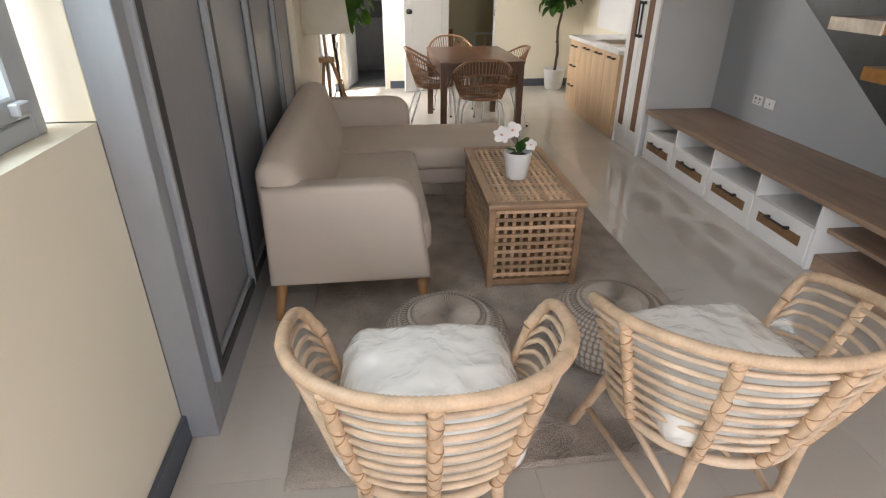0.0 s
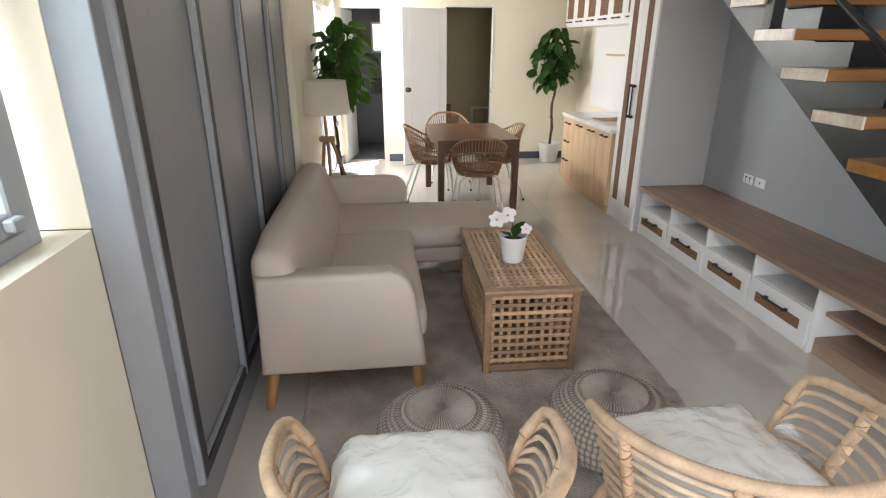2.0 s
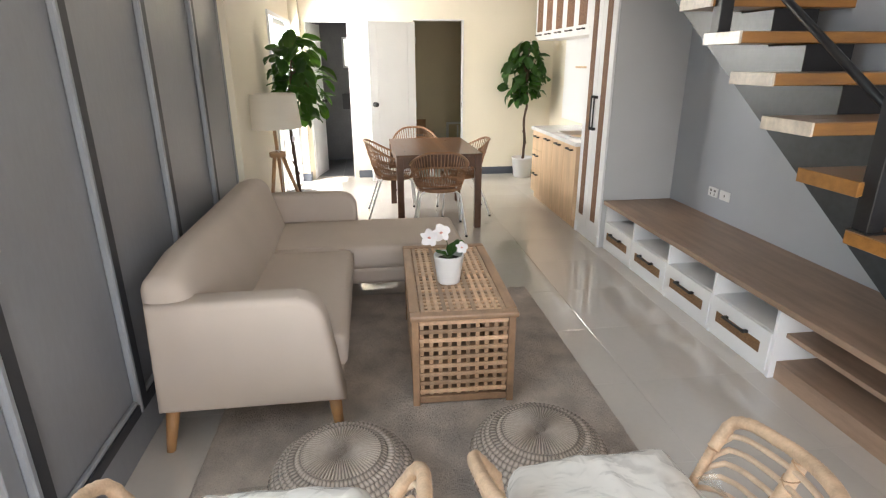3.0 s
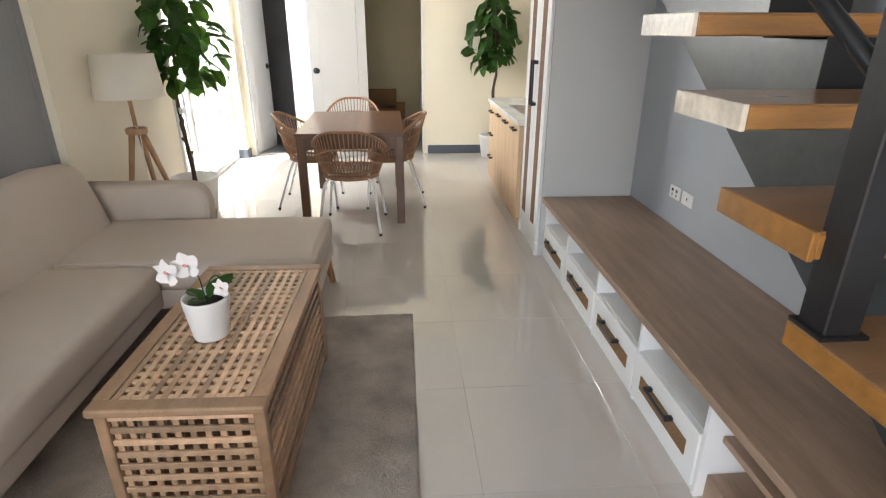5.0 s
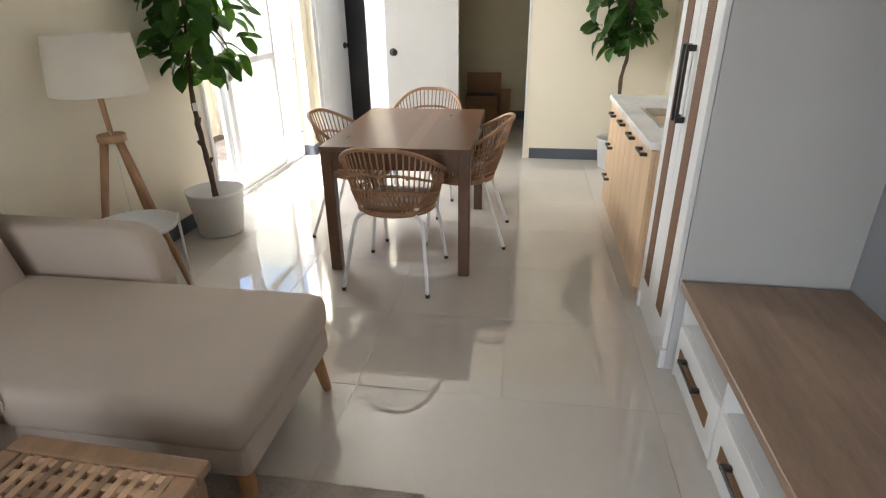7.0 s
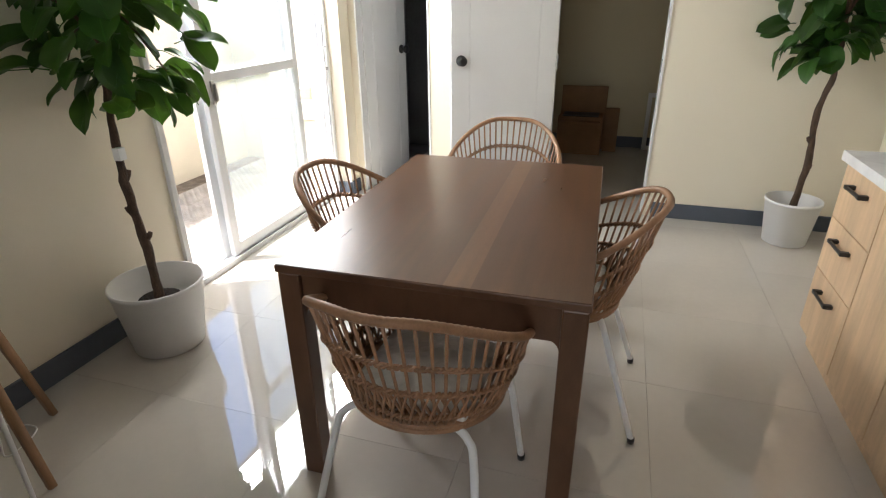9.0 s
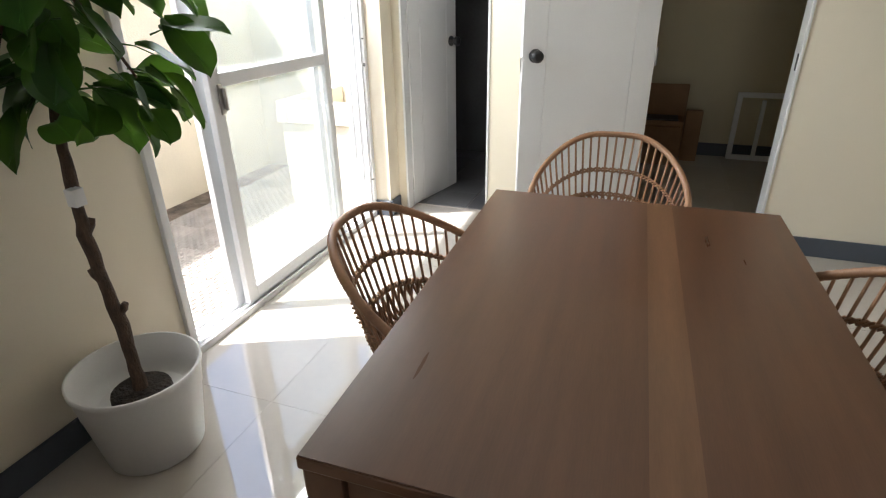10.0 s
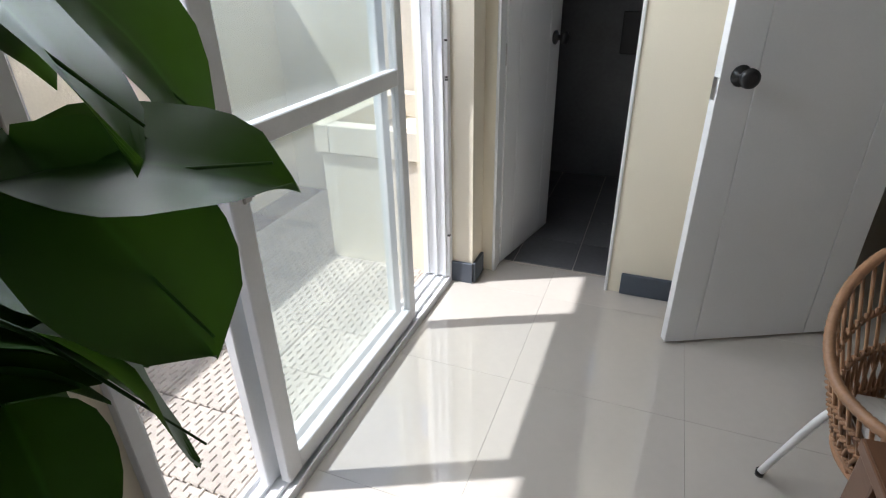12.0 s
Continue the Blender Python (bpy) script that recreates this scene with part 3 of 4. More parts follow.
for y in YB:
    part("divider", box(nb(), 0.042, y - 0.012 if y < 1.7 else y - 0.02, 0.0, 0.62, y + 0.008 if y < 1.7 else y, 0.401, 0.001), WHITE, bench)
part("back_panel", box(nb(), 0.605, -0.38, 0.0, 0.62, 1.71, 0.401), WHITE, bench)
part("niche_floor", box(nb(), 0.058, -0.379, 0.235, 0.604, 1.709, 0.25), WHITE, bench)
for a, b in zip(YB[1:], YB):
    dr = part("drawer", box(nb(), 0.035, a + 0.01, 0.03, 0.057, b - 0.014 - (0.01 if b > 1.7 else 0), 0.248, 0.002), WHITE, bench)
    mid = (a + b) / 2
    part("cane_inlay", box(nb(), 0.0315, mid - 0.19, 0.105, 0.036, mid + 0.19, 0.168), CORK, dr, "woven straw inlay strip")
    handle(dr, 0.0315, mid, 0.178, 0.18)
part("plinth", box(nb(), 0.050, -0.38, 0.0, 0.065, 1.71, 0.029), WHITE, bench)
for z0, z1 in ((0.0, 0.10), (0.235, 0.26)):
    part("open_shelf", box(nb(), 0.10 if z0 else 0.075, -1.62, z0, 0.62, -0.403, z1, 0.002), BENCHTOP, bench, "oak laminate open shelf")
part("shelf_back", box(nb(), 0.60, -1.62, 0.261, 0.62, -0.403, 0.401), BENCHTOP, bench)
part("shelf_end", box(nb(), 0.08, -1.64, 0, 0.62, -1.621, 0.401), BENCHTOP, bench)

tall = thing("tall_cabinet", 2.89, 5.685, 0, "tall white cabinet with cane inlaid doors and pale grey side", "cabinet")
part("body", box(nb(), 0.022, -0.285, 0, 0.64, 0.275, 2.6, 0.002), mat("pale_grey_laminate", (0.56, 0.56, 0.56), 0.5, 0.03, 2, 0.05, 120), tall, "pale grey laminate body")
for y0, y1 in ((-0.283, -0.003), (0.003, 0.275)):
    bm = box(nb(), 0.0, y0, 0.10, 0.02, y1, 2.59, 0.002)
    dd = part("door", bm, WHITE, tall, "white framed door")
    c = (y0 + y1) / 2
    part("cane_panel", box(nb(), -0.003, c - 0.05, 0.20, 0.002, c + 0.05, 2.5, 0.001), CANE, dd, "brown woven cane panel")
    handle(dd, 0.0, -0.03 if y0 < -0.1 else 0.03, 1.15, 0.27, "z")
part("plinth", box(nb(), 0.012, -0.283, 0, 0.021, 0.275, 0.095), WHITE, tall)
for y in (-0.27, 0.26):
    part("foot", box(nb(), -0.004, y - 0.014, 0, 0.011, y + 0.014, 0.095, 0.002), WHITE, tall)


def base_unit(y0, y1, kind):
    u = thing("kitchen_base_cabinet", 2.855, (y0 + y1) / 2, 0, "light oak laminate base cabinet with black bar handles", "cabinet", "kitchen base cabinets")
    h = (y1 - y0) / 2
    part("body", box(nb(), 0.02, -h, 0.09, 0.655, h - 0.001, 0.815), OAK, u)
    part("plinth", box(nb(), 0.045, -h, 0, 0.65, h - 0.001, 0.089), OAK, u)
    if kind == "drawers":
        for a, b in ((0.095, 0.375), (0.379, 0.595), (0.599, 0.81)):
            d = part("drawer", box(nb(), 0, -h + 0.002, a, 0.019, h - 0.003, b, 0.0015), OAK, u)
            handle(d, 0, 0, b - 0.06, 0.13)
    else:
        d = part("door", box(nb(), 0, -h + 0.002, 0.095, 0.019, h - 0.003, 0.81, 0.0015), OAK, u)
        handle(d, 0, -0.02, 0.77, 0.13)


base_unit(7.02, 7.40, "drawers")
base_unit(6.67, 7.02, "door")
base_unit(6.32, 6.67, "door")
base_unit(5.965, 6.32, "door")
wt = thing("worktop", 2.84, 6.69, 0.816, "white veined marble worktop with a sink cut in", "worktop")
bm = nb()
for q in ((0, -0.725, 0.12, 0.735), (0.52, -0.725, 0.688, 0.735), (0.12, -0.725, 0.52, -0.38), (0.12, 0.16, 0.52, 0.735)):
    box(bm, q[0], q[1], 0, q[2], q[3], 0.036)
part("slab", bm, MARBLE, wt)
sk = thing("kitchen_sink", 3.16, 6.58, 0.854, "stainless steel sink set into the worktop", "sink")
bm = nb()
for q in ((-0.215, -0.285, -0.19, 0.285), (0.19, -0.285, 0.215, 0.285), (-0.19, -0.285, 0.19, -0.26), (-0.19, 0.26, 0.19, 0.285)):
    box(bm, q[0], q[1], -0.001, q[2], q[3], 0.004)
part("rim", bm, CHROME, sk)
bm = nb()
for q in ((-0.195, -0.265, -0.16, -0.185, 0.265, 0), (0.185, -0.265, -0.16, 0.195, 0.265, 0), (-0.185, -0.265, -0.16, 0.185, -0.255, 0), (-0.185, 0.255, -0.16, 0.185, 0.265, 0), (-0.185, -0.255, -0.16, 0.185, 0.255, -0.15)):
    box(bm, *q)
part("bowl", bm, CHROME, sk)
for i in range(7):
    y0 = 5.965 + i * 0.375
    u = thing("wall_cabinet", 3.18, y0 + 0.1875, 1.84, "white wall cabinet with cane inlaid door", "cabinet", "kitchen wall cabinets")
    part("body", box(nb(), 0.02, -0.187, 0.0, 0.349, 0.186, 0.75), WHITE, u)
    dd = part("door", box(nb(), 0, -0.185, 0.035, 0.019, 0.184, 0.745, 0.002), WHITE, u)
    part("cane_panel", box(nb(), -0.003, -0.11, 0.10, 0.001, 0.11, 0.69), CANE, dd, "brown woven cane panel")
    handle(dd, 0, 0, 0.06, 0.16)


def socket(y, holes):
    s = thing("wall_socket", 3.53, y, 0.625, "white wall outlet plate", "socket", "wall sockets")
    part("plate", box(nb(), -0.008, -0.058, -0.036, 0, 0.058, 0.036, 0.003, 2), WHITE, s)
    for q in holes:
        part("slot", box(nb(), -0.0095, q[0] - 0.004, q[1] - 0.008, -0.0079, q[0] + 0.004, q[1] + 0.008), BLACK, s)


socket(4.80, [(-0.03, 0.012), (-0.018, 0.012), (0.018, 0.012), (0.03, 0.012), (-0.024, -0.015), (0.024, -0.015)])
socket(4.655, [(0, 0)])

# ---- living room things ----
rug = thing("rug", 1.095, 3.325, 0, "taupe short pile rug under sofa and table", "rug")
rnd = random.Random(4)
bm = nb()
bmesh.ops.create_grid(bm, x_segments=240, y_segments=330, size=1)
for v in bm.verts:
    e = max(abs(v.co.x), abs(v.co.y))
    n = noise.noise(Vector((v.co.x * 9, v.co.y * 12, 0)))
    v.co = Vector((v.co.x * 0.915 + rnd.uniform(-0.003, 0.003), v.co.y * 1.275 + rnd.uniform(-0.003, 0.003), (0.016 + 0.003 * n + rnd.uniform(-0.0045, 0.0045)) if e < 0.993 else 0.003))
for f in bm.faces:
    f.smooth = True
part("carpet", bm, RUG, rug)


def cushion(bm, x0, y0, z0, x1, y1, z1, r, seg=4):
    """A stuffed block with rounded edges and a crowned top."""
    box(bm, x0, y0, z0, x1, y1, z1, r, seg)
    return bm


def soften(bm, cuts, puff, z_mid, cx, cy, hx, hy):
    bmesh.ops.subdivide_edges(bm, edges=[e for e in bm.edges if e.calc_length() > 0.15], cuts=cuts, use_grid_fill=True)
    for v in bm.verts:
        if v.co.z > z_mid:
            u, w = min(abs(v.co.x - cx) / hx, 1), min(abs(v.co.y - cy) / hy, 1)
            v.co.z += puff * (1 - u * u) * (1 - w * w)
    for f in bm.faces:
        f.smooth = True
    return bm


def extrude_y(bm, prof, y0, y1, r, seg=4):
    """A solid with an outline in x and z, from y0 to y1, all its edges rounded."""
    A = [bm.verts.new((x, y0, z)) for x, z in prof]
    C = [bm.verts.new((x, y1, z)) for x, z in prof]
    fs = [bm.faces.new(A), bm.faces.new(C[::-1])]
    for i in range(len(A)):
        bm.faces.new((A[i], A[(i + 1) % len(A)], C[(i + 1) % len(A)], C[i]))
    bmesh.ops.recalc_face_normals(bm, faces=bm.faces)
    es = [e for f in fs for e in f.edges]
    bmesh.ops.bevel(bm, geom=es, offset=r, segments=seg, profile=0.5, affect="EDGES", clamp_overlap=True)
    for f in bm.faces:
        f.smooth = True
    return bm


def rounded(prof, r, idx, n=7):
    """The outline with the corners named in idx rounded off by r[idx]."""
    out, m = [], len(prof)
    for i, p in enumerate(prof):
        if i not in idx:
            out.append(p)
            continue
        p, a, b = Vector(p), Vector(prof[i - 1]), Vector(prof[(i + 1) % m])
        s, e = p + (a - p).normalized() * r, p + (b - p).normalized() * r
        for k in range(n + 1):
            u = k / n
            out.append(tuple(s * (1 - u) ** 2 + p * 2 * u * (1 - u) + e * u * u))
    return out


sofa = thing("sofa", 0.0, 3.05, 0, "beige upholstered corner sofa with chaise and oak legs", "sofa")
armp = rounded([(0.0, 0.19), (0.775, 0.19), (0.70, 0.685), (0.02, 0.685)], 0.13, (2,), 9)
part("armrest", extrude_y(nb(), armp, 0.0, 0.14, 0.03), SOFA, sofa)
armp = rounded([(0.0, 0.19), (0.80, 0.19), (0.80, 0.63), (0.02, 0.63)], 0.15, (2,), 9)
part("armrest", extrude_y(nb(), armp, 2.09, 2.23, 0.035), SOFA, sofa)
part("base", cushion(nb(), 0.05, 0.13, 0.18, 0.76, 2.10, 0.30, 0.02), SOFA, sofa)
bm = cushion(nb(), 0.16, 0.142, 0.27, 0.785, 1.355, 0.43, 0.04)
part("seat_cushion", soften(bm, 6, 0.022, 0.40, 0.47, 0.75, 0.32, 0.6), SOFA, sofa)
bm = cushion(nb(), 0.16, 1.362, 0.27, 1.535, 2.088, 0.425, 0.05)
part("chaise_cushion", soften(bm, 6, 0.02, 0.40, 0.85, 1.72, 0.7, 0.37), SOFA, sofa)
part("chaise_base", cushion(nb(), 0.70, 1.385, 0.16, 1.525, 2.075, 0.285, 0.03), SOFA, sofa)
# the backrest: a slanted slab with rounded ends, in two cushions
for y0, y1 in ((0.03, 2.05),):
    bm = cushion(nb(), -0.005, y0, 0.30, 0.16, y1, 0.815, 0.065, 6)
    soften(bm, 7, 0.0, 9, 0, 0, 1, 1)
    for v in bm.verts:
        w = (v.co.z - 0.3) / 0.5
        yy = (v.co.y - y0) / (y1 - y0) * 2 - 1
        v.co.x += (0.14 if v.co.x > 0.08 else 0.0) * (1 - w) + (0.03 * (1 - yy * yy) * math.sin(math.pi * min(max(w, 0), 1)) if v.co.x > 0.1 else 0)
        edge = min(v.co.y - 0.03, 2.05 - v.co.y)
        v.co.z -= (0.06 * max(0, 1 - edge / 0.22) ** 2) * max(w, 0)
    part("back_cushion", bm, SOFA, sofa)
for y in (0.033, 0.107):
    pts = [(px * 0.995, y, pz - 0.004) for px, pz in rounded([(0.775, 0.19), (0.70, 0.685), (0.02, 0.685)], 0.13, (1,), 9)]
    part("arm_seam", tube(nb(), smooth_path(pts, 60), 0.0035, 6), SOFA, sofa, "stitched seam")
part("seat_seam", tube(nb(), smooth_path([(0.30, 1.3585, 0.438), (0.5, 1.3585, 0.442), (0.76, 1.3585, 0.42), (0.787, 1.3585, 0.36)], 30), 0.004, 6), SOFA, sofa, "stitched seam")
for x, y, dx, dy in ((0.05, 0.05, -0.03, -0.03), (0.72, 0.07, 0.02, -0.03), (1.485, 1.42, 0.03, -0.03), (1.485, 2.0, 0.03, 0.02), (0.06, 2.12, -0.03, 0.03)):
    bm = tube(nb(), [(x, y, 0.2), (x + dx, y + dy, 0.0)], lambda u: 0.030 - 0.012 * u, 12)
    part("leg", bm, LEGWOOD, sofa, "tapered oak leg")


def lattice_table():
    t = thing("coffee_table", 1.333, 3.70, 0.014, "slatted acacia storage table on the rug", "coffee table", rz=-1.6)
    X, Y, Z = 0.226, 0.465, 0.455
    for sx in (-1, 1):
        for sy in (-1, 1):
            part("corner_post", box(nb(), sx * X - 0.017, sy * Y - 0.017, 0, sx * X + 0.017, sy * Y + 0.017, Z, 0.003), ACACIA_RAIL, t)
    for sy in (-1, 1):
        part("rail", box(nb(), -X + 0.017, sy * Y - 0.011, 0.012, X - 0.017, sy * Y + 0.011, 0.048, 0.002), ACACIA_RAIL, t)
    for sx in (-1, 1):
        part("rail", box(nb(), sx * X - 0.011, -Y + 0.017, 0.012, sx * X + 0.011, Y - 0.017, 0.048, 0.002), ACACIA_RAIL, t)
    # end and side panels: uprights behind, bars in front
    def slats(kind, n, span0, span1, maker):
        me = None
        for i in range(n):
            u = span0 + (span1 - span0) * i / (n - 1)
            if me is None:
                me = mesh_of("slat", maker(), ACACIA)
            part("slat", me, None, t, at=kind(u))
    hw, hl = X - 0.018, Y - 0.018
    for s in (-1, 1):
        slats(lambda u, s=s: pose(0, s * (Y + 0.006), u), 9, 0.075, 0.436, lambda: box(nb(), -hw, -0.005, -0.010, hw, 0.005, 0.010, 0.0015))
        slats(lambda u, s=s: pose(u, s * (Y - 0.005), 0.25), 10, -hw + 0.012, hw - 0.012, lambda: box(nb(), -0.0095, -0.005, -0.20, 0.0095, 0.005, 0.20, 0.0015))
        slats(lambda u, s=s: pose(s * (X + 0.006), 0, u), 9, 0.075, 0.436, lambda: box(nb(), -0.005, -hl, -0.010, 0.005, hl, 0.010, 0.0015))
        slats(lambda u, s=s: pose(s * (X - 0.005), u, 0.25), 20, -hl + 0.015, hl - 0.015, lambda: box(nb(), -0.005, -0.0095, -0.20, 0.005, 0.0095, 0.20, 0.0015))
    part("bottom_board", box(nb(), -X + 0.01, -Y + 0.01, 0.02, X - 0.01, Y - 0.01, 0.03), ACACIA_RAIL, t)
    TX, TY = 0.252, 0.505
    lid = part("lid", box(nb(), -TX, -TY, 0.458, TX, -TY + 0.055, 0.486, 0.008, 2), ACACIA_RAIL, t)
    part("lid_rail", box(nb(), -TX, TY - 0.055, 0.458, TX, TY, 0.486, 0.008, 2), ACACIA_RAIL, lid)
    for s in (-1, 1):
        part("lid_rail", box(nb(), s * (TX - 0.025) - 0.025, -TY + 0.056, 0.458, s * (TX - 0.025) + 0.025, TY - 0.056, 0.486, 0.004, 2), ACACIA_RAIL, lid)
    hw, hl = TX - 0.051, TY - 0.056
    slats(lambda u: pose(0, u, 0.4765), 23, -hl + 0.012, hl - 0.012, lambda: box(nb(), -hw, -0.010, -0.005, hw, 0.010, 0.005, 0.0015))
    slats(lambda u: pose(u, 0, 0.4785), 12, -hw + 0.012, hw - 0.012, lambda: box(nb(), -0.0095, -hl, -0.005, 0.0095, hl, 0.005, 0.0015))


lattice_table()


def pouf(x, y):
    p = thing("pouf", x, y, 0.014, "round knitted taupe cord pouf on the rug", "pouf", "knitted poufs", rz=rnd.uniform(0, 90))
    R, Hh, S, M = 0.255, 0.30, 272, 72
    bm = nb()
    rings = []
    for i in range(M + 1):
        a = -math.pi / 2 + math.pi * i / M
        cz, cr = math.sin(a), math.cos(a)
        rr = R * abs(cr) ** 0.74
        zz = Hh / 2 + Hh / 2 * (abs(cz) ** 0.9) * (1 if cz > 0 else -1)
        ring = []
        for k in range(S):
            th = 2 * math.pi * k / S
            cord = 0.0055 * abs(math.sin(34 * th + 0.6 * (-1) ** (i // 4) * (rr > 0.13))) + 0.003 * math.sin(i * 1.57) * (rr > 0.13)
            d = cord * min(rr / 0.08, 1)
            ring.append(bm.verts.new(((rr + d * abs(cr)) * math.cos(th), (rr + d * abs(cr)) * math.sin(th), zz + d * cz * (1 if i > M / 2 else 0) - 0.02 * max(0, 1 - rr / 0.05) * (cz > 0))))
        rings.append(ring)
    for A, C in zip(rings, rings[1:]):
        for k in range(S):
            bm.faces.new((A[k], A[(k + 1) % S], C[(k + 1) % S], C[k])).smooth = True
    part("knitted_cover", bm, POUF, p)
    part("button", lathe(nb(), [(0.018, Hh - 0.02), (0.02, Hh - 0.008), (0.008, Hh - 0.002)], 12), POUF, p)


pouf(0.782, 2.59)
pouf(1.50, 2.615)


def lounge_chair():
    """A rattan tub chair: bound top rim, nested bent canes, bound uprights; it faces +y."""
    c = thing("rattan_lounge_chair", 0.652, 1.965, 0, "pale rattan tub chair with a film wrapped cushion", "lounge chair", "rattan lounge chairs", rz=-3)

    def plan(th, s):
        """A point of the tub's outline: th is 0 at the back, s is 0 at the rim and 1 at the seat."""
        sx, cx = math.sin(th), math.cos(th)
        return ((0.362 - 0.085 * s) * math.copysign(abs(sx) ** 0.88, sx), -(0.415 - 0.115 * s) * math.copysign(abs(cx) ** 0.92, cx))

    def bar(v, sgn):
        """The front bar that closes an arm, from its top (0) to the seat (1)."""
        return (sgn * (0.295 - 0.055 * v), 0.085 + 0.035 * v, 0.615 - 0.245 * v)

    def ring(j, n=40):
        """The j-th nested cane from the rim inwards, each end arching over to the front bar."""
        s = j / 9.0
        pts = []
        for i in range(n + 1):
            th = radians(-91 + 182 * i / n)
            u = abs(th) / radians(91)
            x, y = plan(th, s)
            pts.append((x, y, 0.80 - 0.40 * s - (0.085 - 0.04 * s) * u ** 2.2))
        ends = []
        for sgn in (-1, 1):
            x, y, z = pts[0] if sgn < 0 else pts[-1]
            bx, by, bz = bar(min(s * 1.02, 1), sgn)
            k = 0.055 * (1 - 0.6 * s)
            ends.append([(x * 0.995, y + k * 0.8, z - 0.012), (x * 0.95, y + k * 1.5, z - (z - bz) * 0.38), (bx, by, bz)])
        return [ends[0][2], ends[0][1], ends[0][0]] + pts + ends[1]

    rimp = smooth_path(ring(0), 230)
    part("rim", tube(nb(), rimp, 0.0175, 12, wrap=0.13), RATTAN_WRAP, c, "rim bound with split cane")
    for j in range(1, 9):
        part("cane", tube(nb(), smooth_path(ring(j), 70), 0.0078, 8), RATTAN, c)
    for sgn in (-1, 1):
        part("arm_bar", tube(nb(), smooth_path([bar(v, sgn) for v in (0, 0.3, 0.6, 1)], 40), 0.0135, 8, wrap=0.16), RATTAN_WRAP, c, "front bar bound with split cane")

    def lashing(path, r):
        """Thin dark strands crossing round a bar."""
        bm = nb()
        for hand in (-1, 1):
            pts = []
            n = len(path) * 5
            for i in range(n):
                f = i / (n - 1) * (len(path) - 1)
                k = min(int(f), len(path) - 2)
                p, d = path[k].lerp(path[k + 1], f - k), (path[k + 1] - path[k]).normalized()
                e = d.cross(Vector((0.3, 0.9, 0.1))).normalized()
                a = hand * f * 0.78
                pts.append(p + (e * math.cos(a) + d.cross(e) * math.sin(a)) * r)
            tube(bm, pts, 0.0017, 4)
        return bm

    for a in (-76, -34, 0, 34, 76):
        th = radians(a)
        u = abs(a) / 91
        x0, y0 = plan(th, 0.0)
        x1, y1 = plan(th, 1.0)
        top, bot = (x0 * 1.02, y0 * 1.02, 0.795 - 0.085 * u ** 2.2), (x1 * 0.98, y1 * 0.98, 0.37)
        mid = ((x0 + x1) / 2 * 1.035, (y0 + y1) / 2 * 1.035, 0.585)
        path = smooth_path([top, mid, bot], 44)
        up = part("upright", tube(nb(), path, 0.0168, 10, wrap=0.04), RATTAN_WRAP, c, "upright lashed with crossed cane")
        part("lashing", lashing(path, 0.0172), BINDING, up, "dark crossed cane lashing")
    n = 40
    part("seat_ring", tube(nb(), [(0.268 * math.sin(2 * math.pi * k / n), -0.275 * math.cos(2 * math.pi * k / n) - 0.01, 0.36) for k in range(n)], 0.015, 8, closed=True), RATTAN, c)
    for k in range(7):
        x = -0.21 + 0.07 * k
        y = math.sqrt(0.27 ** 2 - x * x)
        part("seat_cane", tube(nb(), [(x, -y - 0.01, 0.362), (x, y - 0.01, 0.362)], 0.008, 6), RATTAN, c)
    for sx in (-1, 1):
        for top, foot in (((0.165 * sx, -0.245, 0.375), (0.185 * sx, -0.215, 0.0)), ((0.225 * sx, 0.12, 0.37), (0.27 * sx, 0.27, 0.0))):
            path = smooth_path([top, tuple((p + q) / 2 for p, q in zip(top, foot)), foot], 30)
            part("leg", tube(nb(), path, 0.0175, 10, wrap=0.07), RATTAN_WRAP, c)
        part("stretcher", tube(nb(), [(0.18 * sx, -0.22, 0.09), (0.25 * sx, 0.21, 0.14)], 0.012, 8), RATTAN, c)
        part("brace", tube(nb(), [(0.178 * sx, -0.23, 0.2), (0.235 * sx, 0.14, 0.33)], 0.011, 8), RATTAN, c)
    part("stretcher", tube(nb(), [(-0.18, -0.225, 0.13), (0.18, -0.225, 0.13)], 0.012, 8), RATTAN, c)
    return c


def wrapped_cushion(x, y, rz, seed):
    q = thing("seat_cushion", x, y, 0.372, "white seat cushion still in crumpled clear plastic", "cushion", "wrapped cushions", rz=rz)
    bm = cushion(nb(), -0.245, -0.24, 0.0, 0.245, 0.22, 0.19, 0.075, seg=5)
    soften(bm, 26, 0.025, 0.1, 0, 0.02, 0.26, 0.26)
    for v in bm.verts:
        p = v.co * 8 + Vector((seed, 0, 0))
        n = 1 - abs(noise.noise(p)) * 2
        v.co += v.co.normalized() * (0.009 * n + 0.005 * noise.noise(p * 3)) * (1 if v.co.z > 0.03 else 0)
    part("cover", bm, FILM, q)
    r2 = random.Random(seed)
    for k in range(12):
        bm = nb()
        th = r2.uniform(0, 6.28)
        base = Vector((0.235 * math.cos(th), 0.235 * math.sin(th) + 0.02, r2.uniform(0.12, 0.2)))
        vs = [bm.verts.new(base + Vector((r2.uniform(-0.05, 0.05), r2.uniform(-0.05, 0.05), r2.uniform(-0.015, 0.045)))) for _ in range(4)]
        bm.faces.new(vs[:3])
        bm.faces.new(vs[1:])
        part("film_fold", bm, CLEARFILM, q, "loose fold of clear film")


CLEARFILM = glassy("clear_film", 0.12, (0.95, 0.95, 0.94), 0.12)
lc = lounge_chair()
copy_thing(lc, pose(1.50, 1.985, 0, 0, 0, 3))
wrapped_cushion(0.652, 1.95, -3, 3)
wrapped_cushion(1.50, 1.97, 3, 8)


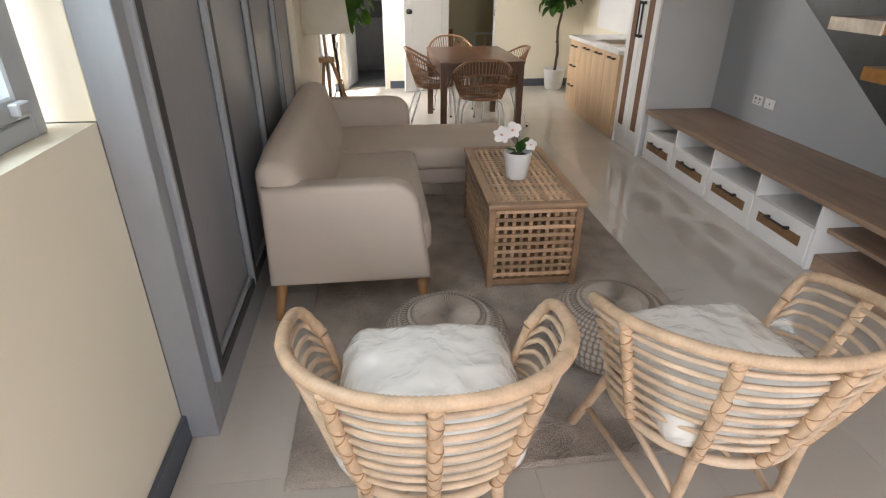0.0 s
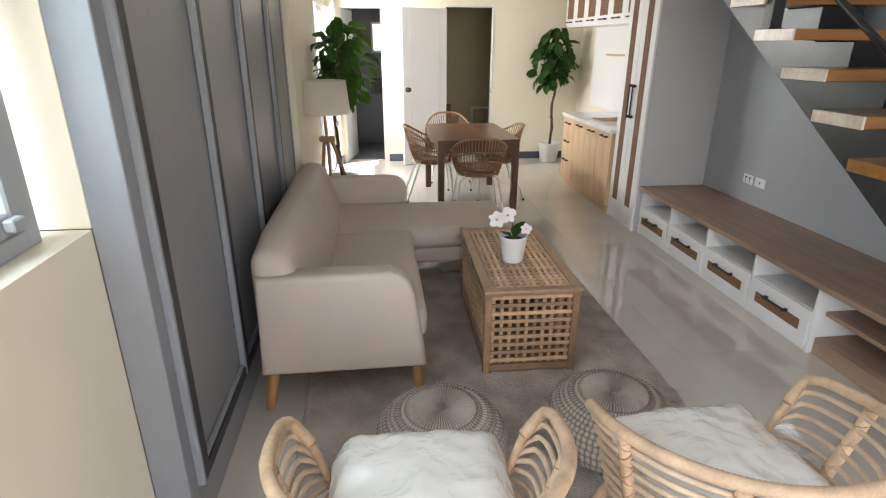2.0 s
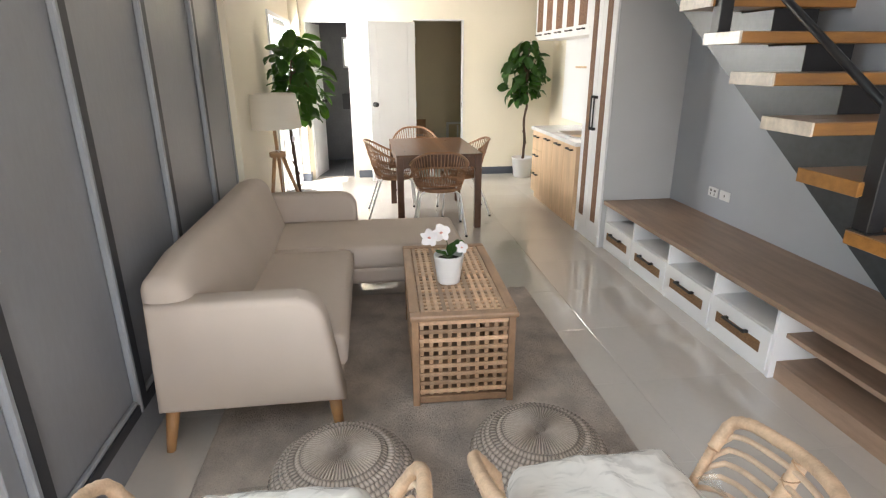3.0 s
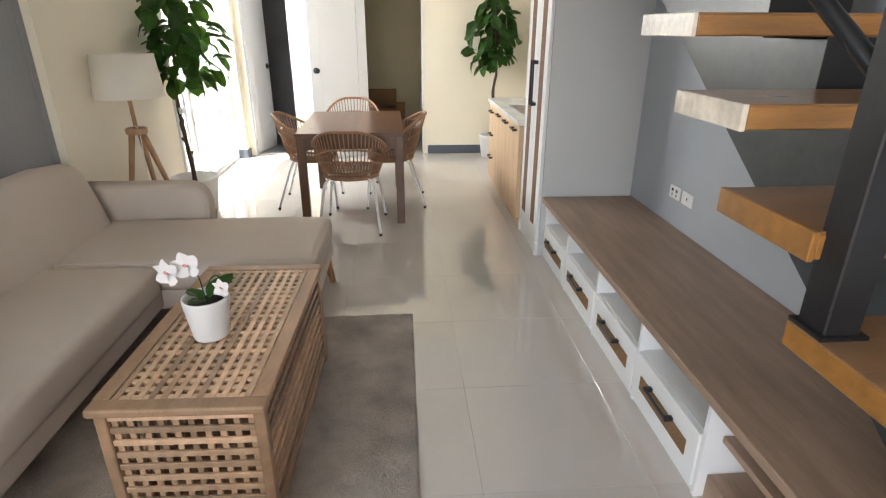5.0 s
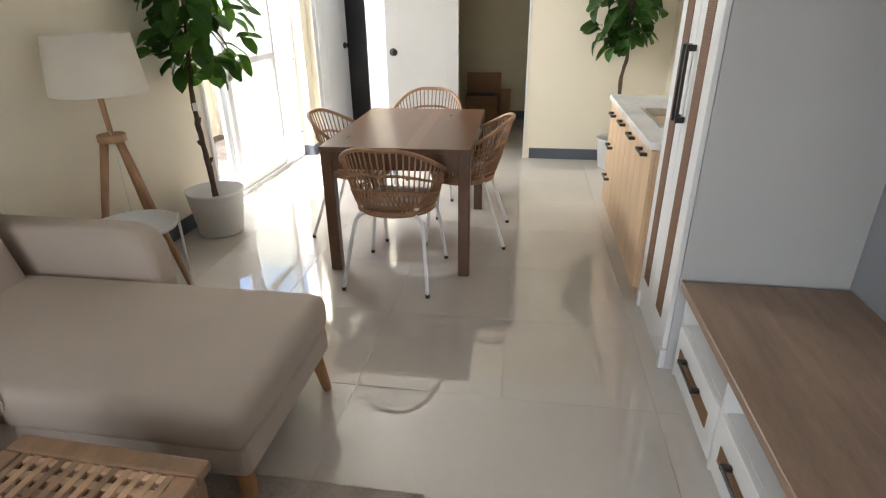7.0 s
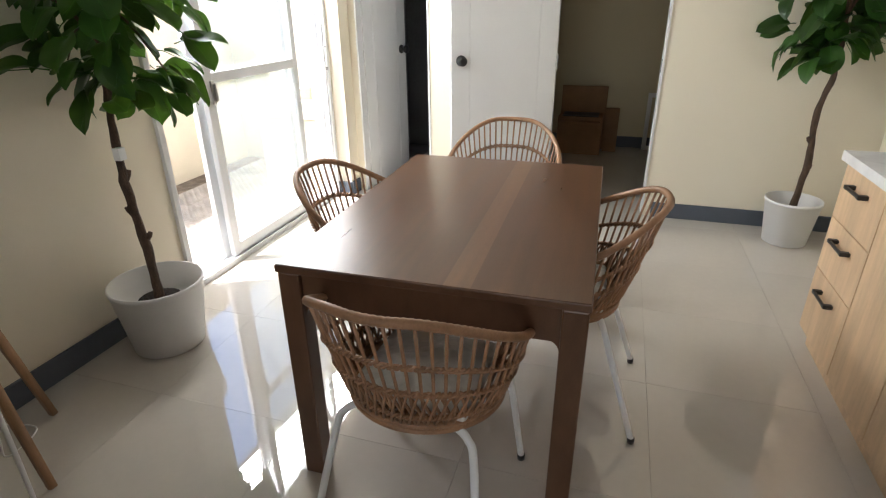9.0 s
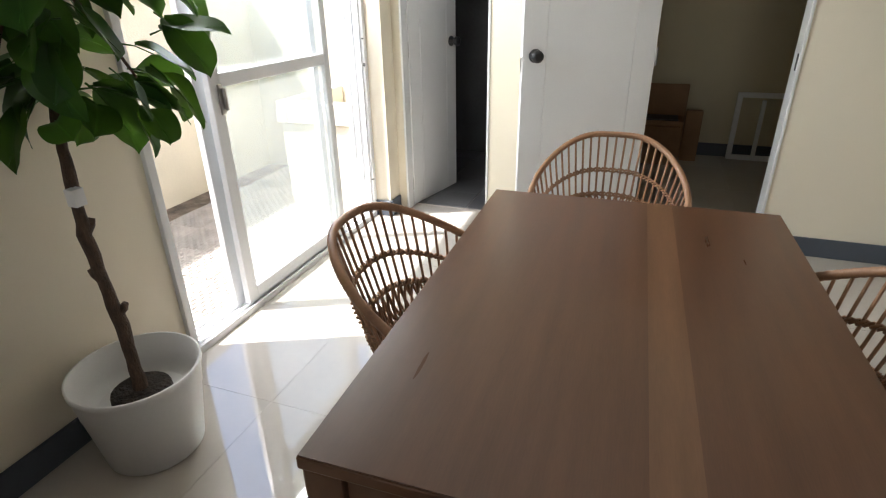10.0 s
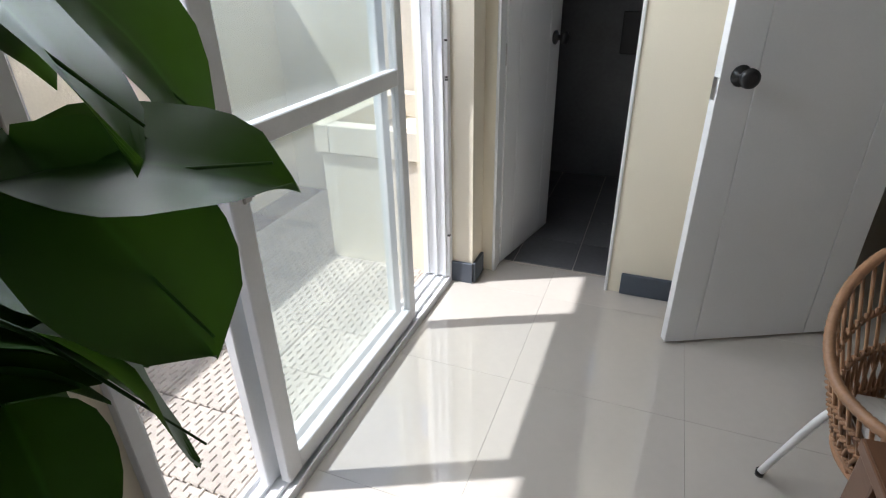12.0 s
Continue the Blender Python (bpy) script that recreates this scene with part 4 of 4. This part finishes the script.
def floor_lamp():
    l = thing("floor_lamp", 0.12, 5.90, 0, "tripod floor lamp with ash legs and off-white drum shade", "floor lamp")
    for fx, fy in ((0.0, 0.20), (0.31, -0.06), (-0.11, -0.20)):
        n = Vector((fx, fy, 0)).normalized() * 0.045
        bm = tube(nb(), [(n.x, n.y, 0.80), (fx, fy, 0.0)], lambda u: 0.021 - 0.006 * u, 4)
        part("leg", bm, LAMPWOOD, l)
    part("hub", lathe(nb(), [(0.066, 0.80), (0.07, 0.805), (0.07, 0.835), (0.066, 0.84)], 24), LAMPWOOD, l)
    part("pole", tube(nb(), [(0, 0, 0.84), (-0.01, 0.0, 1.10)], 0.014, 12), LAMPWOOD, l)
    bm = lathe(nb(), [(0.225, 1.05), (0.195, 1.33), (0.192, 1.33), (0.222, 1.05)], 48)
    bmesh.ops.delete(bm, geom=[f for f in bm.faces if len(f.verts) > 4], context="FACES_ONLY")
    part("shade", bm, SHADE, l, "off-white linen drum shade")
    for k in range(3):
        a = k * 2.09
        part("shade_spoke", tube(nb(), [(0, 0, 1.09), (0.219 * math.cos(a), 0.219 * math.sin(a), 1.075)], 0.003, 5), CHROME, l)
    part("bulb", lathe(nb(), [(0.012, 1.10), (0.03, 1.13), (0.033, 1.16), (0.02, 1.19), (0.004, 1.2)], 16), POT, l)
    part("cord", tube(nb(), smooth_path([(-0.005, -0.01, 0.86), (0.03, -0.03, 0.80), (0.02, -0.02, 0.45), (0.03, 0.0, 0.1), (0.05, -0.01, 0.006), (0.02, 0.12, 0.006), (-0.12, 0.1, 0.006)], 40), 0.003, 6), POT, l, "white cord")


floor_lamp()
st = thing("side_table", 0.365, 5.60, 0, "round white metal tray side table", "side table")
part("tray", lathe(nb(), [(0.18, 0.435), (0.20, 0.44), (0.207, 0.465), (0.202, 0.465), (0.196, 0.445), (0.01, 0.444)], 48), WHITE, st)
for a in (45, 135, 225, 315):
    ca, sa = math.cos(radians(a)), math.sin(radians(a))
    part("leg", tube(nb(), smooth_path([(0.207 * ca, 0.207 * sa, 0.475), (0.205 * ca, 0.205 * sa, 0.2), (0.20 * ca, 0.20 * sa, 0.0)], 8), 0.007, 8), WHITE, st)


# ---- plants ----
def leaf_mesh(k):
    bm, N, M = nb(), 9, 4
    rows = []
    L0, W = 0.155, 0.059
    for i in range(N + 1):
        u = i / N
        w = W * (math.sin(math.pi * u ** 1.15)) ** 0.5 if 0 < u < 1 else 0.002
        row = []
        for j in range(-M, M + 1):
            v = j / M
            row.append(bm.verts.new((w * v, L0 * u, 0.018 * abs(v) * math.sin(math.pi * u) + 0.01 * math.sin(u * 7 + k) * abs(v) - (0.05 + 0.02 * k) * u * u)))
        rows.append(row)
    for A, C in zip(rows, rows[1:]):
        for j in range(2 * M):
            bm.faces.new((A[j], A[j + 1], C[j + 1], C[j])).smooth = True
    tube(bm, [(0, -0.03, -0.003), (0, 0.0, -0.002), (0, 0.15, -0.03 - 0.015 * k)], lambda u: 0.0028 - 0.0018 * u, 5)
    return mesh_of("leaf", bm, LEAF)


LEAVES = [leaf_mesh(k) for k in range(4)]


def ficus(x, y, label, keys, crown, radius, zr, pot, n, seed, tag=None):
    r = random.Random(seed)
    p = thing("potted_ficus", x, y, 0, label, "plant", "potted plants")
    part("trunk", tube(nb(), [q + Vector((r.uniform(-1, 1), r.uniform(-1, 1), 0)) * 0.003 for q in smooth_path(keys, 40)], lambda u: (0.021 - 0.010 * u) * (1 + 0.10 * math.sin(u * 37)), 9), BARK, p, "knotted brown stem")
    top = Vector(keys[-2])
    cc = Vector(crown)
    tips = []
    for b in range(9):
        a = b * 2.4 + r.uniform(-0.3, 0.3)
        e = cc + Vector((radius * 0.62 * math.cos(a), radius * 0.62 * math.sin(a), zr * r.uniform(-0.65, 0.9)))
        s = Vector(keys[-2]).lerp(Vector(keys[-1]), r.uniform(0, 1))
        m = s.lerp(e, 0.5) + Vector((0, 0, 0.05))
        path = smooth_path([s, m, e], 10)
        part("branch", tube(nb(), path, lambda u: 0.008 - 0.005 * u, 6), BARK, p)
        tips += path[3:]
    for i in range(n):
        a, h = r.uniform(0, 6.283), r.uniform(-0.85, 1)
        rad = radius * math.sqrt(max(1 - h * h * 0.85, 0.05)) * r.uniform(0.3, 0.9) * (1 + 0.18 * math.sin(3 * a + seed))
        pos = cc + Vector((rad * math.cos(a), rad * math.sin(a), zr * h))
        tilt = r.uniform(-55, 25)
        sc = r.uniform(0.75, 1.15)
        m = Matrix.Translation(pos) @ Euler((radians(tilt), radians(r.uniform(-35, 35)), a - math.pi / 2 + r.uniform(-0.7, 0.7))).to_matrix().to_4x4() @ Matrix.Translation((0, -0.06, 0)) @ Matrix.Scale(sc, 4)
        part("leaf", LEAVES[r.randrange(4)], None, p, at=m)
    for zz, a in ((0.47, 0.6), (0.62, 3.4), (0.74, 1.5)):
        k = min(smooth_path(keys, 40), key=lambda q: abs(q.z - zz))
        part("knot", tube(nb(), [k, k + Vector((0.022 * math.cos(a), 0.022 * math.sin(a), 0.02)), k + Vector((0.03 * math.cos(a), 0.03 * math.sin(a), 0.035))], lambda u: 0.016 - 0.007 * u, 7), BARK, p)
    R0, R1, hh = pot
    pp = part("pot", lathe(nb(), [(R0 - 0.012, 0), (R0, 0.006), (R1 - 0.004, hh - 0.02), (R1, hh - 0.018), (R1, hh), (R1 - 0.008, hh), (R1 - 0.014, hh - 0.1), (R0 * 0.9, hh - 0.12)], 48), POT, p, "white tapered plastic pot")
    part("soil", lathe(nb(), [(0.02, hh - 0.118), (R0 * 0.62, hh - 0.116), (R0 * 0.6, hh - 0.085), (0.01, hh - 0.08)], 20), SOIL, pp)
    if tag:
        part("paper_tag", box(nb(), tag[0] - 0.001, tag[1] - 0.02, tag[2] - 0.025, tag[0] + 0.03, tag[1] + 0.012, tag[2] + 0.022), WHITE, p, "small white paper tag")


ficus(0.19, 6.62, "tall artificial ficus with large green leaves in a white pot", [(0.0, 0, 0.18), (-0.015, 0.01, 0.45), (-0.03, 0.0, 0.75), (-0.045, 0.02, 0.95), (-0.02, 0.04, 1.25), (0.02, 0.03, 1.6)],
      (0.04, 0.02, 1.40), 0.34, 0.43, (0.145, 0.19, 0.31), 130, 76, (-0.03, 0.0, 0.86))
ficus(3.08, 8.62, "artificial ficus with a rounded crown in a white pot", [(0, 0, 0.16), (0.02, 0, 0.5), (0.0, 0, 0.8), (0.03, 0, 1.0), (0.02, 0.0, 1.25), (0.0, 0, 1.5)],
      (0.0, -0.02, 1.40), 0.31, 0.40, (0.12, 0.155, 0.28), 125, 11)


def orchid():
    o = thing("potted_orchid", 1.30, 3.60, 0.5, "white orchid in a ribbed white pot on the coffee table", "plant")
    prof = [(0.055, 0.0)] + [(0.057 + 0.02 * i / 14 + 0.0015 * (i % 2), 0.004 + 0.141 * i / 14) for i in range(15)] + [(0.076, 0.15), (0.070, 0.15), (0.064, 0.10)]
    pp = part("pot", lathe(nb(), prof, 40), POT, o, "ribbed white pot")
    part("soil", lathe(nb(), [(0.01, 0.115), (0.066, 0.118), (0.06, 0.125), (0.01, 0.128)], 20), SOIL, pp)
    for rz, tl, sc in ((-50, 30, 0.72), (70, 22, 0.42), (165, 15, 0.45)):
        m = pose(0, 0, 0.135, 0, 0, rz) @ pose(0, 0.01, 0, tl + 20) @ Matrix.Scale(sc, 4)
        part("leaf", LEAVES[0], None, o, at=m)
    for keys, heads in (([(0, 0, 0.12), (-0.01, 0.0, 0.22), (-0.04, 0.0, 0.27), (-0.10, -0.01, 0.25)], 2), ([(0.01, 0, 0.12), (0.02, 0.0, 0.2), (0.05, 0, 0.225), (0.065, -0.01, 0.19)], 1)):
        path = smooth_path(keys, 24)
        part("stem", tube(nb(), path, 0.0022, 6), LEAF, o)
        for h in range(heads):
            p = path[-1 - h * 8]
            bm = nb()
            for k in range(5):
                a = radians(90 + 72 * k + 10 * h)
                w = 0.012 if k % 2 else 0.016
                ca, sa = math.cos(a), math.sin(a)
                ringv = []
                for q in range(9):
                    b = 2 * math.pi * q / 9
                    lx, ly = 0.017 + 0.017 * math.cos(b), w * math.sin(b)
                    ringv.append(bm.verts.new((lx * ca - ly * sa, 0.006 * math.sin(b * 2) - 0.12 * lx, lx * sa + ly * ca)))
                bm.faces.new(ringv).smooth = True
            f = part("flower", bm, PETAL, o, "white orchid flower", at=pose(p.x, p.y - 0.01, p.z, 0, 0, -20 + 18 * h) @ Matrix.Scale(1.45 if heads > 1 else 1.0, 4))
            part("lip", lathe(nb(), [(0.003, -0.006), (0.008, 0.0), (0.003, 0.006)], 8), PINK, f)


orchid()


# ---- dining things ----
dt = thing("dining_table", 1.562, 6.735, 0, "brown stained rectangular dining table with a reflection painted as a paler strip", "dining table", rz=1.2)
TX, TY = 0.415, 0.60
part("tabletop", box(nb(), -TX, -TY, 0.722, TX, TY, 0.7445, 0.003, 2), TABLE, dt)
# the narrow paler board is a painted reflection of the bright gap beyond
for x0, x1, shade in ((-0.412, -0.19, TABLE), (-0.19, 0.055, TABLE), (0.055, 0.125, TABLE_REFLECTION), (0.125, 0.412, TABLE)):
    part("veneer_board", box(nb(), x0, -TY + 0.003, 0.7445, x1, TY - 0.003, 0.7462), shade, dt, "paler strip that paints in a reflection" if shade is TABLE_REFLECTION else "")
for sy in (-1, 1):
    part("apron", box(nb(), -TX + 0.065, sy * (TY - 0.03) - 0.011, 0.62, TX - 0.065, sy * (TY - 0.03) + 0.011, 0.7215), TABLE, dt)
for sx in (-1, 1):
    part("apron", box(nb(), sx * (TX - 0.025) - 0.011, -TY + 0.065, 0.62, sx * (TX - 0.025) + 0.011, TY - 0.065, 0.7215), TABLE, dt)
    for sy in (-1, 1):
        x, y = sx * (TX - 0.036), sy * (TY - 0.036)
        bm = box(nb(), x - 0.032, y - 0.032, 0, x + 0.032, y + 0.032, 0.7215, 0.005, 2)
        part("leg", bm, TABLE, dt)
        bm = nb()
        c = [bm.verts.new((x - sx * (0.032 + 0.035 * (1 - math.cos(a))), y + d, 0.62 - 0.035 + 0.035 * math.sin(a) + 0.0)) for d in (-0.012, 0.012) for a in [math.pi / 2 * k / 5 for k in range(6)]]
        tip = [bm.verts.new((x - sx * 0.032, y + d, 0.62)) for d in (-0.012, 0.012)]
        bm.faces.new(c[:6] + [tip[0]])
        bm.faces.new((c[6:] + [tip[1]])[::-1])
        for i in range(5):
            bm.faces.new((c[i], c[i + 1], c[7 + i], c[6 + i]))
        part("bracket", bm, TABLE, dt)


def dining_chair():
    """A woven rattan shell on bent white tubes; it faces +y."""
    c = thing("dining_chair", 1.57, 6.18, 0, "brown woven rattan dining chair on white tube legs", "dining chair", "chairs round the dining table", rz=-3)

    def shell(th, u):
        """u: 0 at the seat's edge, 1 at the rim; th: 0 at the back."""
        b = max(0.0, math.cos(th * 0.84))
        w = min(max((abs(th) - radians(12)) / radians(96), 0), 1)
        zr = 0.80 - 0.18 * w * w * (3 - 2 * w)
        R = 0.200 + (0.062 + 0.012 * b) * u ** 0.8
        lean = 0.045 * u * b
        sx, cx = math.sin(th), math.cos(th)
        full = 1 - 0.04 * u
        return Vector((R * 1.06 * math.copysign(abs(sx) ** full, sx), -(R + lean) * math.copysign(abs(cx) ** full, cx), 0.435 + (zr - 0.435) * u))

    T = radians(128)
    n = 90
    rim = [shell(-T + 2 * T * i / n, 1) for i in range(n + 1)]
    a, b = rim[0], rim[-1]
    pre = smooth_path([shell(-T, 0) + Vector((0, 0.03, 0)), shell(-T, 0.5) + Vector((0, 0.035, 0)), a], 8)[:-1]
    post = smooth_path([b, shell(T, 0.5) + Vector((0, 0.035, 0)), shell(T, 0) + Vector((0, 0.03, 0))], 8)[1:]
    part("rim", tube(nb(), smooth_path(pre + rim + post, 200), 0.0125, 8, wrap=0.12), WICKER, c, "bound rattan rim")
    for i in range(41):
        th = -T + 2 * T * i / 40
        part("stake", tube(nb(), [shell(th, u) for u in (0, 0.33, 0.66, 1)], 0.0045, 5), WICKER, c)
    for u in (0.10, 0.36, 0.62):
        bm = nb()
        m = 160
        for ph in (0, math.pi):
            tube(bm, [shell(-T + 2 * T * i / m, u + 0.018 * math.sin(i * math.pi / 2 + ph)) * 1.0 + Vector((math.sin(-T + 2 * T * i / m), -math.cos(-T + 2 * T * i / m), 0)) * 0.006 * math.cos(i * math.pi / 2 + ph) for i in range(m + 1)], 0.0046, 5)
        part("weaving_band", bm, WICKER, c)
    bm = nb()
    for i in range(44):
        for sgn in (-1, 1):
            t0 = -T + 2 * T * (i + 0.5) / 44
            if abs(t0 + sgn * 0.16) < T:
                tube(bm, [shell(t0 + sgn * 0.16 * v, 0.02 + 0.36 * v) + Vector((math.sin(t0), -math.cos(t0), 0)) * 0.004 * sgn for v in (0, 0.35, 0.7, 1)], 0.0042, 4)
    part("diagonal_weave", bm, WICKER, c, "crossed diagonal canes")
    for u, r in ((0.0, 0.011), (-0.07, 0.010)):
        part("seat_ring", tube(nb(), [shell(2 * math.pi * k / 60, 0) * 1.0 + Vector((0, 0, 0.25 * u)) for k in range(60)], r, 7, closed=True), WICKER, c)
    for k in range(25):
        x = -0.205 + 0.41 * k / 24
        y = math.sqrt(max(0.205 ** 2 - (x / 1.06) ** 2, 0.0004))
        part("seat_cane", tube(nb(), [(x, -y, 0.428), (x, y, 0.428)], 0.0075, 5), WICKER, c)
    for sx in (-1, 1):
        for sy, fy in ((-1, -0.295), (1, 0.215)):
            keys = [(0.02 * sx, sy * 0.11, 0.412), (0.12 * sx, sy * 0.14, 0.412), (0.17 * sx, sy * 0.16, 0.395), (0.195 * sx, sy * 0.185, 0.33), (0.238 * sx, fy, 0.012)]
            lg = part("leg", tube(nb(), smooth_path(keys, 26), 0.0105, 10), WHITE, c, "bent white tube leg")
            x, y = 0.238 * sx, fy
            part("rubber_foot", lathe(nb(), [(0.012, 0), (0.013, 0.012), (0.0125, 0.02)], 10, x, y), BLACK, lg)
    return c


dc = dining_chair()
for x, y, rz in ((1.175, 6.83, -90), (1.87, 6.80, 90), (1.47, 7.66, 180)):
    copy_thing(dc, pose(x, y, 0, 0, 0, rz))
for i, (x, y, rz) in enumerate(((1.57, 6.185, -3), (1.185, 6.83, -90), (1.86, 6.80, 90), (1.47, 7.65, 180))):
    q = thing("chair_pad", x, y, 0.437, "off-white seat pad in clear plastic", "cushion", "chair pads", rz=rz)
    bm = soften(cushion(nb(), -0.165, -0.165, 0, 0.165, 0.165, 0.035, 0.016), 8, 0.01, 0.02, 0, 0, 0.17, 0.17)
    part("cover", bm, FILM, q)
    edge = []
    for k in range(48):
        a = 2 * math.pi * k / 48
        edge.append((0.163 * math.copysign(abs(math.cos(a)) ** 0.35, math.cos(a)), 0.163 * math.copysign(abs(math.sin(a)) ** 0.35, math.sin(a)), 0.018))
    part("piping", tube(nb(), edge, 0.005, 6, closed=True), FILM, q)

# ---- bedroom beyond ----
cb = thing("cardboard_box", 1.68, 10.62, 0, "opened brown cardboard box against the wall", "box")
part("box_body", box(nb(), -0.22, -0.15, 0.0, 0.2, 0.12, 0.36, 0.004), CARD, cb)
part("flap", box(nb(), -0.22, 0.122, 0.0, 0.22, 0.135, 0.62, 0.002), CARD, cb)
part("flap", box(nb(), -0.2, -0.20, 0.30, 0.18, -0.151, 0.325, 0.002), CARD, cb)
# the box is solid: a black sheet on top paints its shaded inside
part("opening", box(nb(), -0.18, -0.12, 0.361, 0.16, 0.10, 0.368), BLACK, cb)
cb2 = thing("cardboard_box", 1.95, 10.70, 0, "folded brown cardboard leaning on the wall", "box")
part("sheet", box(nb(), -0.05, -0.05, 0, 0.08, 0.03, 0.42, 0.003), CARD, cb2)
fr = thing("picture_frame", 2.48, 10.84, 0, "white empty frame leaning on the bedroom wall", "frame")
for q in ((-0.2, 0, -0.16, 0.56), (0.16, 0, 0.2, 0.56), (-0.16, 0, 0.16, 0.04), (-0.16, 0.52, 0.16, 0.56), (-0.01, 0.04, 0.02, 0.5)):
    part("bar", box(nb(), q[0], -0.03, q[1], q[2], 0.0, q[3], 0.002), WHITE, fr)
pn = thing("bathroom_panel", 0.60, 10.385, 0.84, "dark square panel on the bathroom wall", "panel")
part("board", box(nb(), -0.1, -0.02, 0, 0.1, 0.0, 0.25, 0.004), BLACK, pn)

# ---- patio ----
structure("ground", box(nb(), -60, -60, -0.30, 60, 60, -0.06), SOIL, "bare earth", "ground")
structure("pavement", box(nb(), -1.30, 4.0, -0.058, -0.19, 9.6, -0.036), CONC, "concrete bed under the patio pavers", "pavement")
structure("wall_patio", box(box(nb(), -1.66, 3.0, -0.06, -1.52, 12, 1.33), -1.68, 3.0, 1.332, -1.50, 12, 1.38), CREAMOUT, "cream rendered boundary wall of the patio")
structure("soil_strip", box(nb(), -1.52, 4.0, -0.058, -1.302, 9.6, -0.02), mat("dry_earth", (0.20, 0.155, 0.115), 0.95, 0.4, 12, 1.0, 80, dist=0.03), "strip of dry earth along the patio wall", "soil")
# the tall wall is added out of view, to block sun at the side window
structure("wall_sun_block", box(nb(), -1.9, -6.0, -0.06, -1.7, 4.6, 5.5), CREAMOUT, "plain unseen wall added to keep the sun out of the side window")
structure("wall_patio_end", box(nb(), -1.52, 9.6, -0.06, -0.19, 9.75, 1.8), CREAMOUT, "cream rendered end wall of the patio")
tub = thing("laundry_sink", -0.46, 9.10, -0.034, "cream rendered outdoor laundry sink", "sink")
part("pedestal", box(nb(), -0.26, -0.34, 0, 0.26, 0.45, 0.60, 0.008), CREAMOUT, tub)
bm = nb()
for q in ((-0.28, -0.36, -0.20, 0.47), (0.20, -0.36, 0.27, 0.47), (-0.20, -0.36, 0.20, -0.28), (-0.20, 0.39, 0.20, 0.47)):
    box(bm, q[0], q[1], 0.601, q[2], q[3], 0.74, 0.006)
part("basin", bm, CREAMOUT, tub)

# ---- pieces: pavers and floor tiles ----
pave = bpy.data.objects["pavement"]
bm = box(nb(), -0.137, -0.137, 0, 0.137, 0.137, 0.030, 0.004)
for i in range(5):
    for j in range(9):
        x, y = -0.11 + 0.055 * i, -0.116 + 0.029 * j
        x += 0.014 if j % 2 else -0.014
        vs = [bm.verts.new((x + a, y + b, z)) for z, s in ((0.0295, 1), (0.035, 0.7)) for a, b in ((-0.018 * s, -0.006 * s), (0.018 * s, -0.006 * s), (0.018 * s, 0.006 * s), (-0.018 * s, 0.006 * s))]
        bm.faces.new(vs[4:])
        for k in range(4):
            bm.faces.new((vs[k], vs[(k + 1) % 4], vs[4 + (k + 1) % 4], vs[4 + k]))
pm = mesh_of("paver", bm, PAVER)
for i in range(4):
    for j in range(20):
        part("paver", pm, None, pave, at=pose(-0.33 - 0.277 * i, 4.15 + 0.277 * j, -0.036 + rnd.uniform(-0.002, 0.002), rnd.uniform(-0.3, 0.3), rnd.uniform(-0.3, 0.3), 90))

floor = structure("floor", box(nb(), -0.19, -1.45, -0.058, 3.68, 11.1, -0.004), GROUT, "polished beige porcelain tile floor", "floor")
tm = mesh_of("tile", box(nb(), -0.2996, -0.2996, -0.004, 0.2996, 0.2996, 0.0, 0.0004), TILE)
for i in range(7):
    for j in range(21):
        part("tile", tm, None, floor, at=pose(0.126 + 0.6 * i, -1.19 + 0.6 * j, 0, 0, 0, 0))
bf = structure("floor_bathroom", box(nb(), -0.06, 8.975, 0.001, 0.95, 10.4, 0.006), GROUT, "charcoal tiled bathroom floor", "floor")
bt = mesh_of("tile", box(nb(), -0.148, -0.148, 0, 0.148, 0.148, 0.005, 0.001), BATH)
for i in range(4):
    for j in range(5):
        part("tile", bt, None, bf, at=pose(0.06 + 0.3 * i - (0.01 if i == 3 else 0), 9.13 + 0.3 * j, 0.006))
# made-up overhang, sized so that the sun patch on the floor ends early
structure("patio_sun_cutoff", box(nb(), -0.70, 6.4, 2.16, -0.19, 9.6, 2.26), CREAMOUT, "unseen slab added above the sliding door to cut off the high sun", "canopy")
